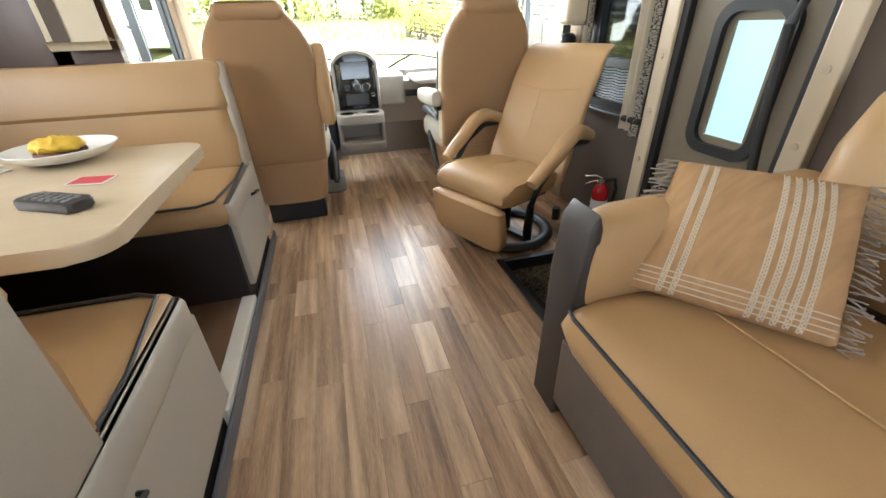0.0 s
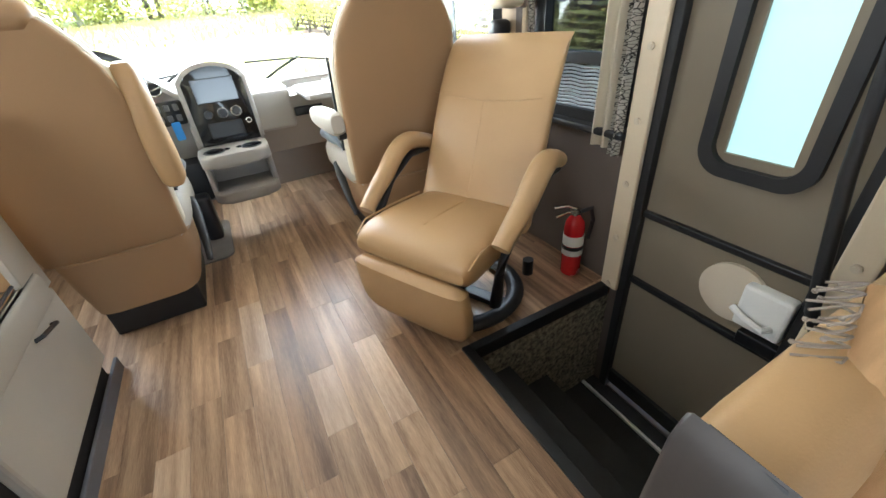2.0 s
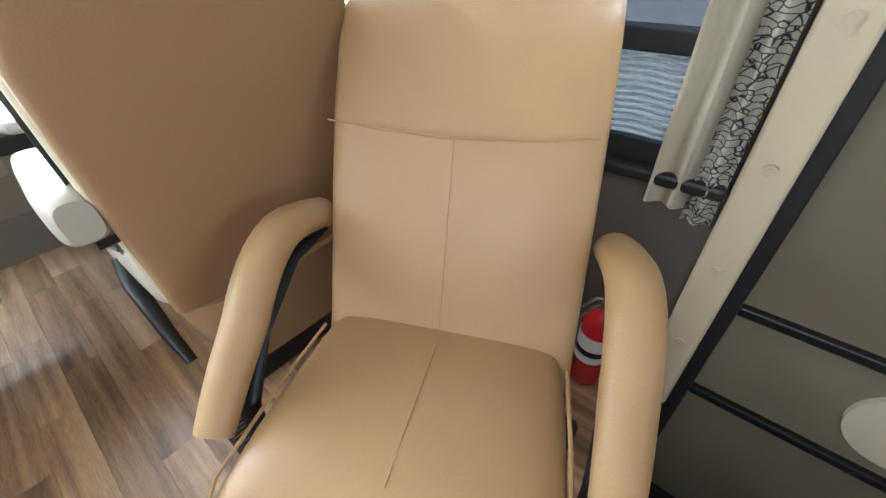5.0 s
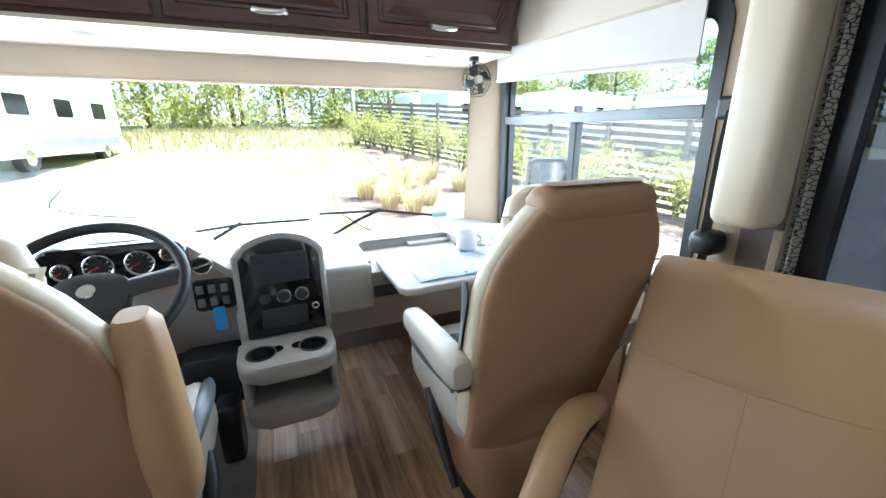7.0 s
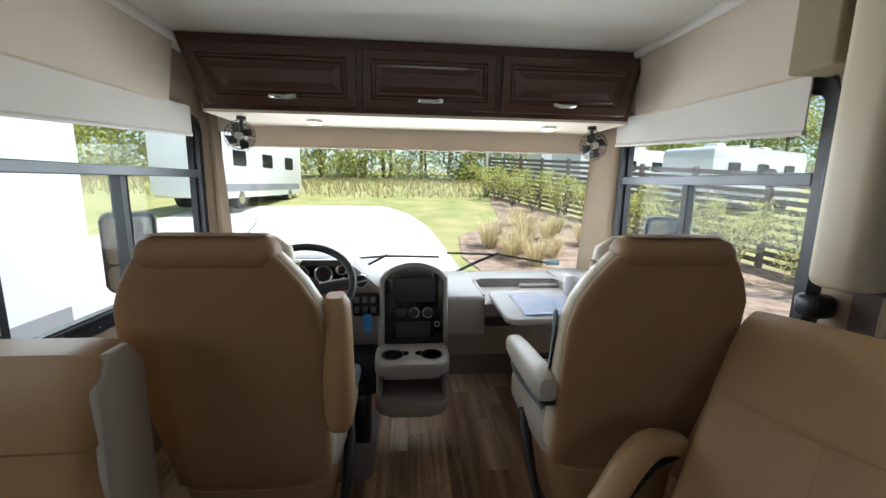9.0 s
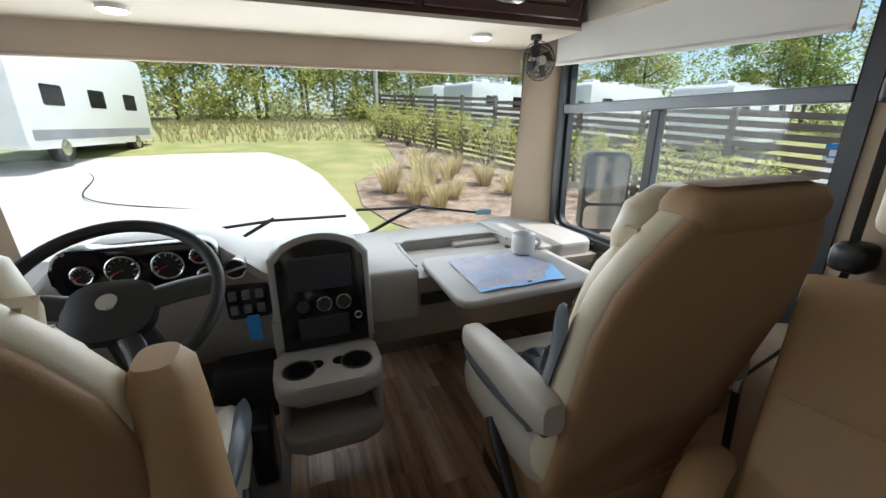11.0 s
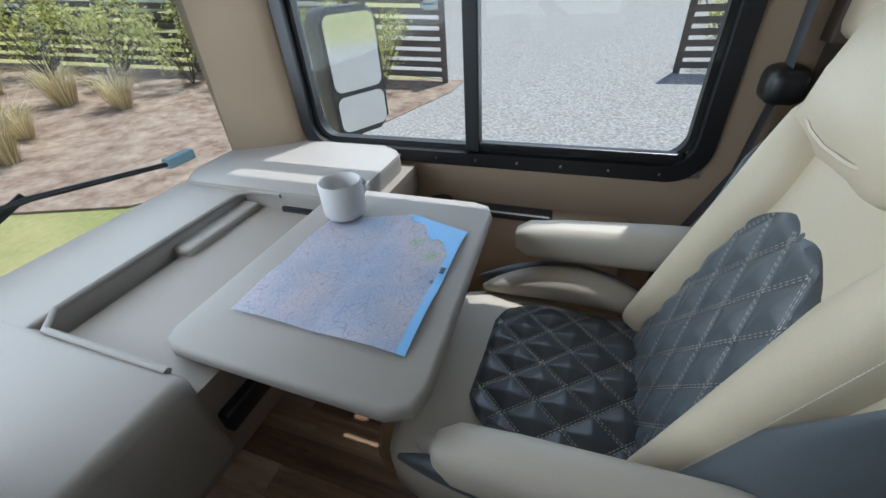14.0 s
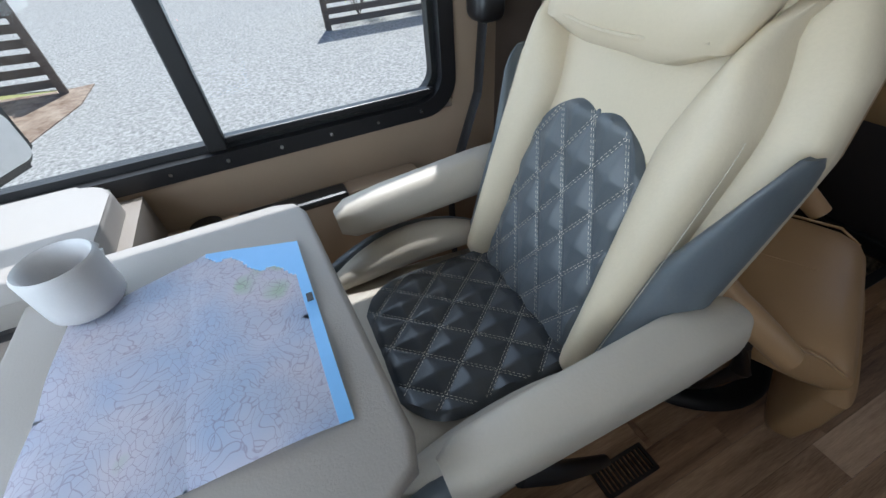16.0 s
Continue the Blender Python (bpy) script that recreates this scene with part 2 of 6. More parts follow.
def plate(bm, pts, axis, v0, v1, bevel=0.0, seg=2):
    """An outline pushed through from v0 to v1 along an axis."""
    def at(p, v):
        return {"x": (v, p[0], p[1]), "y": (p[0], v, p[1]), "z": (p[0], p[1], v)}[axis]
    a, b = [bm.verts.new(at(p, v0)) for p in pts], [bm.verts.new(at(p, v1)) for p in pts]
    n = len(pts)
    fs = [bm.faces.new(a), bm.faces.new(b[::-1])]
    for k in range(n):
        bm.faces.new((a[k], b[k], b[(k + 1) % n], a[(k + 1) % n]))
    if bevel:
        bmesh.ops.bevel(bm, geom=list({e for f in fs for e in f.edges}), offset=bevel, segments=seg, profile=0.5, affect="EDGES")
    return bm


def ringplate(bm, outer, inner, axis, v0, v1):
    """A frame between two outlines of equal length."""
    def at(p, v):
        return {"x": (v, p[0], p[1]), "y": (p[0], v, p[1]), "z": (p[0], p[1], v)}[axis]
    q = [[bm.verts.new(at(p, v)) for p in pts] for pts, v in ((outer, v0), (outer, v1), (inner, v1), (inner, v0))]
    n = len(outer)
    for i in range(4):
        a, b = q[i], q[(i + 1) % 4]
        for k in range(n):
            bm.faces.new((a[k], a[(k + 1) % n], b[(k + 1) % n], b[k]))
    return bm


def structure(name, bm, material, label, category, smooth=False):
    return tagged(part(name, bm, material, None, "", smooth), label, category, "", "structure")


def cushion(bm, x0, x1, y0, y1, z0, z1, puff=0.02, r=0.04, n=14, m=None):
    """A soft block: rounded box with a domed top."""
    rings = []
    hx, hy, cx, cy = (x1 - x0) / 2, (y1 - y0) / 2, (x0 + x1) / 2, (y0 + y1) / 2
    prof = [(0.0, r), (r * 0.3, r * 0.3), (r, 0.0)]
    lev = [(z0 + d, i) for d, i in prof] + [(z1 - d, i) for d, i in reversed(prof)] + [(z1 + puff * 0.55, min(hx, hy) * 0.35), (z1 + puff, min(hx, hy) * 0.75)]
    for z, inset in lev:
        ax, ay = hx - inset, hy - inset
        rings.append([(x, y, z) for x, y in rrect(cx - ax, cx + ax, cy - ay, cy + ay, min(r, ax * 0.9, ay * 0.9), 5)])
    s = len(bm.verts)
    loft(bm, rings)
    if m is not None:
        bm.verts.ensure_lookup_table()
        bmesh.ops.transform(bm, matrix=m, verts=bm.verts[s:])
    return bm


def curve_pts(f, n):
    return [f(i / (n - 1)) for i in range(n)]

# ---- structure ----
CEIL, XW = 1.86, 1.17
bm = bmnew()
box(bm, -0.62, XW, -1.6, 1.05, -0.06, -0.004)
box(bm, -0.62, 0.49, 1.05, 1.745, -0.06, -0.004)
box(bm, -0.62, XW, 1.745, 2.36, -0.06, -0.004)
box(bm, -XW, XW, 2.36, 3.90, -0.06, -0.004)
FLOORM = mat("floor_underlay", (0.10, 0.06, 0.035), 0.8)
floor = structure("floor", bm, FLOORM, "wood-look vinyl plank floor in mixed brown strips", "floor")

bm = bmnew()
box(bm, -XW - 0.65, XW + 0.05, -1.65, 3.95, CEIL, CEIL + 0.06)
structure("ceiling", bm, HEADL, "white padded headliner ceiling", "ceiling")


def wall_with_holes(name, x0, x1, y0, y1, z0, z1, holes, material, label):
    """A wall along y, cut by openings (ya, yb, za, zb)."""
    ys = sorted({y0, y1, *[h[0] for h in holes], *[h[1] for h in holes]})
    b = bmnew()
    for a, c in zip(ys, ys[1:]):
        cuts = sorted((h[2], h[3]) for h in holes if h[0] <= a and h[1] >= c)
        z = z0
        for lo, hi in cuts:
            if lo > z:
                box(b, x0, x1, a, c, z, lo)
            z = max(z, hi)
        if z < z1:
            box(b, x0, x1, a, c, z, z1)
    bmesh.ops.remove_doubles(b, verts=b.verts[:], dist=1e-4)
    return structure(name, b, material, label, "wall")


WZ0, WZ1 = 0.68, 1.56
SPAN = {1: (2.53, 3.65, 3.10), -1: (2.62, 3.80, 3.175)}   # cab side windows: ends and mullion along y
W2 = (1.80, 2.24, 0.62, 1.55)                     # window behind the recliner
DOOR = (1.15, 1.69, -0.55, 1.75)
wall_with_holes("wall_right_cab", XW, XW + 0.06, 2.40, 4.0, -0.1, CEIL, [(SPAN[1][0], SPAN[1][1], WZ0, WZ1)], WALLF, "tan fabric covered cab side wall")
wall_with_holes("wall_right", XW, XW + 0.06, -1.6, 2.40, -0.62, CEIL, [W2, DOOR], WALLD, "dark brown side wall beside the entry door")
wall_with_holes("wall_left_cab", -XW - 0.06, -XW, 2.36, 4.0, -0.1, CEIL, [(SPAN[-1][0], SPAN[-1][1], WZ0, WZ1)], WALLF, "tan fabric covered wall beside the driver")
# The opening in this wall is out of view, added for the dinette fill lamp.
wall_with_holes("wall_left_slide", -XW - 0.62, -XW - 0.56, -1.6, 2.36, -0.1, CEIL, [(0.2, 1.8, 0.97, 1.53)], BROWNW, "brown wood wall of the slide-out")
bm = bmnew()
box(bm, -XW - 0.62, -0.98, 2.36, 2.42, -0.1, CEIL)
structure("wall_slide_end", bm, BROWNW, "reddish brown wood end panel behind the dinette", "wall")
# Unseen rear wall; its opening is added to let the fill lamp in.
bm = bmnew()
box(bm, -XW - 0.62, -0.35, -1.66, -1.6, -0.1, CEIL)
box(bm, 0.95, XW + 0.06, -1.66, -1.6, -0.1, CEIL)
box(bm, -0.35, 0.95, -1.66, -1.6, -0.1, 0.98)
box(bm, -0.35, 0.95, -1.66, -1.6, 1.62, CEIL)
structure("wall_rear", bm, BEIGE, "plain beige rear wall", "wall")
bm = bmnew()
box(bm, -XW, XW, 3.855, 3.92, -0.1, 0.60)
structure("wall_front", bm, DASHD, "taupe firewall below the windshield", "wall")
bm = bmnew()
box(bm, -XW, XW, 3.845, 3.855, 1.50, CEIL)
box(bm, -XW, XW, 3.855, 3.95, 1.62, CEIL)
structure("wall_front_header", bm, BEIGE, "beige header over the windshield", "wall")

# corner pillars, rounded towards the cab
for s, nm in ((1, "trim_pillar_right"), (-1, "trim_pillar_left")):
    bm = bmnew()
    rings = []
    y0 = SPAN[s][1] + 0.012
    for z, dx in ((0.66, -0.03), (1.1, -0.01), (1.6, 0.02)):
        pts = [(1.17, y0), (1.155, y0 + 0.004), (1.135 + dx * 0.3, y0 + 0.03), (1.10 + dx * 0.6, y0 + 0.6 * (3.835 - y0)), (1.07 + dx, 3.846), (1.075 + dx, 3.853), (1.17, 3.854)]
        rings.append([(s * x, y, z) for x, y in pts])
    loft(bm, rings)
    structure(nm, bm, WALLF, "tan padded windshield corner pillar", "pillar", True)

# windshield: rubber edge and pane
win = thing("window_1", "wide clear windshield with a black rubber edge", "windshield", kind="structure")
bm = bmnew()
ringplate(bm, rrect(-1.11, 1.11, 0.60, 1.66, 0.06), rrect(-1.085, 1.085, 0.66, 1.62, 0.05), "y", 3.856, 3.868)
part("rubber_edge", bm, RUBBER, win)
bm = bmnew()
plate(bm, rrect(-1.10, 1.10, 0.61, 1.65, 0.05), "y", 3.860, 3.864)
pane = part("pane", bm, GLASS, win)
pane.visible_shadow = False


def side_window(name, s):
    """Cab slider: black frame with rounded corners, a transom bar, a mullion and three panes."""
    WY0, WY1, MY = SPAN[s]
    w = thing(name, "black framed sliding cab window with a fixed upper light", "window", kind="structure")
    b = bmnew()
    o, i = rrect(WY0 - 0.012, WY1 + 0.012, WZ0 - 0.012, WZ1 + 0.012, 0.09, 8), rrect(WY0 + 0.026, WY1 - 0.026, WZ0 + 0.026, WZ1 - 0.026, 0.065, 8)
    ringplate(b, o, i, "x", s * (XW - 0.006), s * (XW + 0.02))
    part("frame", b, BLACK, w)
    b = bmnew()
    ringplate(b, rrect(WY0 + 0.02, WY1 - 0.02, WZ0 + 0.02, WZ1 - 0.02, 0.07, 8), rrect(WY0 + 0.042, WY1 - 0.042, WZ0 + 0.042, WZ1 - 0.042, 0.055, 8), "x", s * (XW + 0.02), s * (XW + 0.05))
    part("inner_track", b, RUBBER, w)
    b = bmnew()
    box(b, s * (XW - 0.004), s * (XW + 0.04), WY0 + 0.03, WY1 - 0.03, 1.245, 1.285, 0.004)
    part("transom_bar", b, mat("anodised_grey" + name, (0.10, 0.105, 0.11), 0.4, 0.6), w)
    b = bmnew()
    box(b, s * (XW - 0.002), s * (XW + 0.035), MY - 0.02, MY + 0.02, WZ0 + 0.03, 1.245, 0.004)
    part("mullion", b, RUBBER, w)
    b = bmnew()
    box(b, s * (XW + 0.004), s * (XW + 0.03), WY0 + 0.045, MY - 0.02, WZ0 + 0.042, WZ0 + 0.056, 0.003)
    part("sash_rail", b, BLACK, w)
    for ya, yb, za, zb, off in ((WY0 + 0.03, MY, WZ0 + 0.03, 1.25, 0.012), (MY, WY1 - 0.03, WZ0 + 0.03, 1.25, 0.026), (WY0 + 0.03, WY1 - 0.03, 1.28, WZ1 - 0.03, 0.02)):
        b = bmnew()
        box(b, s * (XW + off), s * (XW + off + 0.004), ya, yb, za, zb)
        p = part("pane", b, GLASS, w)
        p.visible_shadow = False
    for k in range(9):   # frame screws
        b = bmnew()
        y = WY0 + 0.09 + k * (WY1 - WY0 - 0.18) / 8
        rod(b, (s * (XW - 0.009), y, WZ0 + 0.008), (s * (XW - 0.004), y, WZ0 + 0.008), 0.004, 8)
        part("screw", b, CHROME, w)
    return w


side_window("window_2", 1)
side_window("window_3", -1)

# window behind the recliner
win = thing("window_4", "tinted window with a black frame and striped lower louvre", "window", kind="structure")
bm = bmnew()
ringplate(bm, rrect(W2[0] - 0.02, W2[1] + 0.02, W2[2] - 0.02, W2[3] + 0.02, 0.05), rrect(W2[0] + 0.03, W2[1] - 0.03, W2[2] + 0.03, W2[3] - 0.03, 0.04), "x", XW - 0.012, XW + 0.03)
part("frame", bm, BLACK, win)
bm = bmnew()
box(bm, XW - 0.008, XW + 0.03, W2[0] + 0.02, W2[1] - 0.02, 0.80, 0.84, 0.004)
part("crossbar", bm, BLACK, win)
bm = bmnew()
box(bm, XW - 0.05, XW + 0.0, W2[0] - 0.03, W2[1] + 0.03, 0.585, 0.612, 0.008)
part("sill", bm, BLACK, win)
bm = bmnew()
box(bm, XW + 0.022, XW + 0.026, W2[0] + 0.02, W2[1] - 0.02, 0.64, W2[3] - 0.02)
part("pane", bm, TINT, win)
LOUV = mat("pale_blue_louvre", (0.42, 0.48, 0.52), 0.5, var=0.05)
for k in range(12):   # wavy horizontal louvre strips
    bm = bmnew()
    tube(bm, curve_pts(lambda u: (XW + 0.012, W2[0] + 0.03 + u * (W2[1] - W2[0] - 0.06), 0.652 + k * 0.0125 + 0.002 * math.sin(u * 22)), 24), 0.0042, 6)
    part("slat", bm, LOUV, win)

# stairwell
STEPM = mat("ribbed_step_rubber", (0.022, 0.020, 0.018), 0.7, var=0.2, fine=90, bump=0.4)
steps = thing("entry_steps", "black rubber entry steps going down to the door", "steps", kind="structure")
for nm, bx in (("tread", (0.47, 0.66, 1.05, 1.745, -0.24, -0.18)), ("tread", (0.66, 0.86, 1.05, 1.745, -0.42, -0.36)), ("tread", (0.86, XW + 0.06, 1.05, 1.745, -0.62, -0.56)), ("riser", (0.64, 0.66, 1.05, 1.745, -0.36, -0.24)), ("riser", (0.84, 0.86, 1.05, 1.745, -0.56, -0.42)), ("riser", (0.47, 0.49, 1.05, 1.745, -0.18, -0.06))):
    bm = bmnew()
    box(bm, *bx, 0.004)
    part(nm, bm, STEPM, steps)
bm = bmnew()
box(bm, 0.49, XW, 1.745, 1.765, -0.6, -0.06)
box(bm, 0.49, XW, 1.03, 1.05, -0.6, -0.06)
structure("wall_stairwell", bm, CARPET, "beige fleck carpet lining the stairwell", "wall")
bm = bmnew()
box(bm, 0.466, 0.50, 1.03, 1.768, -0.05, 0.007, 0.003)
box(bm, 0.50, XW - 0.02, 1.735, 1.768, -0.05, 0.007, 0.003)
box(bm, 0.50, XW - 0.02, 1.03, 1.06, -0.05, 0.007, 0.003)
structure("trim_stair_edge", bm, BLACK, "black metal edge around the stairwell", "trim")
bm = bmnew()
box(bm, 1.085, 1.10, 1.17, 1.74, -0.56, -0.545, 0.004)
structure("trim_step_strip", bm, WHITEP, "pale light strip along the bottom step", "trim")
for ya, yb, nm in ((1.695, 1.768, "trim_door_front"), (1.08, 1.15, "trim_door_rear")):
    t = thing(nm, "cream door trim with a row of screws", "trim", kind="structure")
    bm = bmnew()
    box(bm, XW - 0.035, XW + 0.002, ya, yb, 0.0 if ya > 1.5 else -0.05, CEIL - 0.01, 0.006)
    part("strip", bm, ALU, t)
    for k in range(9):
        bm = bmnew()
        z = 0.02 + k * 0.2125
        rod(bm, (XW - 0.041, (ya + yb) / 2, z), (XW - 0.03, (ya + yb) / 2, z), 0.011, 14)
        rod(bm, (XW - 0.044, (ya + yb) / 2, z), (XW - 0.04, (ya + yb) / 2, z), 0.006, 10)
        part("screw", bm, BEIGE, t, "", True)

# entry door
door = thing("door_1", "closed taupe entry door with a frosted window and black frame", "door", kind="structure")
bm = bmnew()
DW = (1.285, 1.51, 0.58, 1.02)
ys = [1.155, DW[0] + 0.03, DW[1] - 0.03, 1.685]
box(bm, XW + 0.01, XW + 0.05, 1.155, ys[1], -0.53, 1.74)
box(bm, XW + 0.01, XW + 0.05, ys[2], 1.685, -0.53, 1.74)
box(bm, XW + 0.01, XW + 0.05, ys[1], ys[2], -0.53, DW[2] + 0.03)
box(bm, XW + 0.01, XW + 0.05, ys[1], ys[2], DW[3] - 0.03, 1.74)
part("panel", bm, DOORM, door)
bm = bmnew()
ringplate(bm, rrect(DW[0] - 0.032, DW[1] + 0.032, DW[2] - 0.032, DW[3] + 0.032, 0.075, 8), rrect(DW[0] + 0.003, DW[1] - 0.003, DW[2] + 0.003, DW[3] - 0.003, 0.055, 8), "x", XW - 0.012, XW + 0.03)
part("window_frame", bm, RUBBER, door)
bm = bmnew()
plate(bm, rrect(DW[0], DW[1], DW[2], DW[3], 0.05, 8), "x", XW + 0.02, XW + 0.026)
part("window_pane", bm, FROSTGLOW, door, "frosted pale aqua glass, daylight put in as its own glow")
for ya, yb in ((1.665, 1.70), (1.145, 1.175)):
    bm = bmnew()
    box(bm, XW - 0.02, XW + 0.03, ya, yb, -0.55, 1.75, 0.004)
    part("seal", bm, RUBBER, door)
for z in (0.35, 0.07, -0.50):
    bm = bmnew()
    box(bm, XW - 0.008, XW + 0.012, 1.175, 1.665, z - 0.012, z + 0.012 if z > -0.4 else 0.06 + z, 0.004)
    part("crossbar", bm, BLACK, door)
bm = bmnew()
rod(bm, (XW - 0.004, 1.335, 0.215), (XW + 0.012, 1.335, 0.215), 0.095, 36)
part("round_plate", bm, BEIGE, door, "round tan cover plate")
bm = bmnew()
box(bm, XW - 0.035, XW + 0.01, 1.178, 1.30, 0.145, 0.285, 0.01)
part("latch_box", bm, WHITEP, door, "white plastic door latch")
bm = bmnew()
tube(bm, [(XW - 0.045, 1.305, 0.205), (XW - 0.06, 1.26, 0.195), (XW - 0.06, 1.215, 0.185), (XW - 0.035, 1.205, 0.185)], 0.010, 8)
part("latch_lever", bm, WHITEP, door)
bm = bmnew()
box(bm, XW - 0.02, XW + 0.01, 1.17, 1.28, 0.075, 0.12, 0.005)
part("bolt", bm, BLACK, door)
bm = bmnew()
box(bm, XW - 0.006, XW + 0.012, 1.36, 1.46, -0.475, -0.46, 0.002)
part("warning_sticker", bm, mat("yellow_sticker", (0.45, 0.42, 0.05), 0.5), door)
bar = tagged(part("grab_handle", tube(bmnew(), [(XW - 0.035, 1.10, 0.25), (XW - 0.08, 1.105, 0.26), (XW - 0.09, 1.135, 0.33), (XW - 0.09, 1.15, 0.42), (XW - 0.09, 1.19, 0.66), (XW - 0.09, 1.22, 0.98), (XW - 0.08, 1.20, 1.06), (XW - 0.035, 1.13, 1.10)], 0.015, 10), RUBBER, None, "", True),
             "black grab handle bolted beside the entry door", "handle")

# ---- overhead cabinet ----
cab = thing("overhead_cabinet", "dark cherry wood overhead cabinet with three raised panel doors", "cabinet")
bm = bmnew()
pts = [(-1.03, CEIL - 0.002), (1.09, CEIL - 0.002), (1.03, 1.545), (-0.93, 1.545)]
plate(bm, pts, "y", 3.37, 3.84)
part("body", bm, CHERRY, cab)
bm = bmnew()
box(bm, -0.93, 1.03, 3.365, 3.845, 1.532, 1.544)
part("underside", bm, BEIGE, cab, "pale underside panel")


def cab_door(xa, xb, xc, xd):
    """Raised-panel door; xa, xb at the bottom, xc, xd at the top."""
    z0, z1 = 1.562, 1.815
    def ring(k, y):
        cx0, cz = ((xa + xb) / 2, (z0 + z1) / 2)
        out = []
        for x, z in ((xa, z0), (xb, z0), (xd, z1), (xc, z1)):
            out.append((x + math.copysign(k, cx0 - x), y, z + math.copysign(k, cz - z)))
        return out
    b = bmnew()
    loft(b, [ring(0, 3.372), ring(0, 3.352), ring(0.004, 3.348), ring(0.04, 3.348), ring(0.046, 3.356), ring(0.055, 3.356), ring(0.062, 3.350), ring(0.072, 3.352), ring(0.10, 3.343)])
    d = part("door", b, CHERRY, cab)
    b = bmnew()
    mx = (xa + xb) / 2
    tube(b, [(mx - 0.055, 3.346, 1.605), (mx - 0.05, 3.33, 1.602), (mx - 0.025, 3.324, 1.597), (mx + 0.025, 3.324, 1.597), (mx + 0.05, 3.33, 1.602), (mx + 0.055, 3.346, 1.605)], 0.006, 8, flat=1.6)
    part("handle", b, CHROME, d, "brushed metal handle", True)


cab_door(-0.90, -0.262, -0.985, -0.262)
cab_door(-0.235, 0.375, -0.235, 0.375)
cab_door(0.402, 1.0, 0.402, 1.055)
for x in (-0.49, 0.70):
    l = thing("puck_light", "small round warm downlight under the cabinet", "light", group="puck lights")
    b = bmnew()
    rod(b, (x, 3.55, 1.520), (x, 3.55, 1.532), 0.042, 24)
    part("rim", b, WHITEP, l)
    b = bmnew()
    rod(b, (x, 3.55, 1.516), (x, 3.55, 1.521), 0.032, 20)
    part("lens", b, LAMP, l, "glowing warm lens")

# windshield shade rolled up, side shades, boxes
sh = thing("windshield_blind", "taupe cloth windshield blind rolled down a little", "blind")
b = bmnew()
box(b, -1.0, 1.03, 3.80, 3.806, 1.425, 1.55)
part("cloth", b, VAL, sh)
b = bmnew()
tube(b, [(-1.0, 3.803, 1.425), (1.03, 3.803, 1.425)], 0.008, 8)
part("hem_bar", b, VAL, sh)
for s in (1, -1):
    sh = thing("roller_blind", "cream roller blind partly lowered over the cab window", "blind", group="cab side blinds")
    b = bmnew()
    loft(b, [[(s * 1.135, 2.58, 1.40), (s * 1.141, 2.58, 1.40), (s * 1.141, 3.66, 1.46), (s * 1.135, 3.66, 1.46)], [(s * 1.135, 2.58, 1.57), (s * 1.141, 2.58, 1.57), (s * 1.141, 3.66, 1.60), (s * 1.135, 3.66, 1.60)]])
    part("cloth", b, SHADE, sh)
    b = bmnew()
    tube(b, [(s * 1.138, 2.58, 1.40), (s * 1.138, 3.66, 1.46)], 0.009, 8)
    part("hem_bar", b, SHADE, sh)
    b = bmnew()
    loft(b, [[(s * 1.10, 2.57, 1.56), (s * 1.168, 2.57, 1.56), (s * 1.168, 3.42, 1.58), (s * 1.10, 3.42, 1.58)], [(s * 1.06, 2.57, CEIL - 0.003), (s * 1.168, 2.57, CEIL - 0.003), (s * 1.168, 3.42, CEIL - 0.003), (s * 1.06, 3.42, CEIL - 0.003)]])
    vb = tagged(part("side_valance", b, BEIGE), "beige padded valance above the cab window", "valance", "side valances")
    b = bmnew()
    tube(b, curve_pts(lambda u: (s * 1.05, -1.5 + u * 4.9, CEIL - 0.012), 3), 0.02, 8)
    structure("trim_ceiling_" + ("right" if s > 0 else "left"), b, HEADL, "white cove trim along the ceiling", "trim", True)
b = bmnew()
box(b, 1.04, 1.166, 2.44, 2.565, 1.55, CEIL - 0.03, 0.006)
tagged(part("shade_end_box", b, mat("olive_tan", (0.30, 0.24, 0.14), 0.7)), "olive tan end box of the window shade", "box")

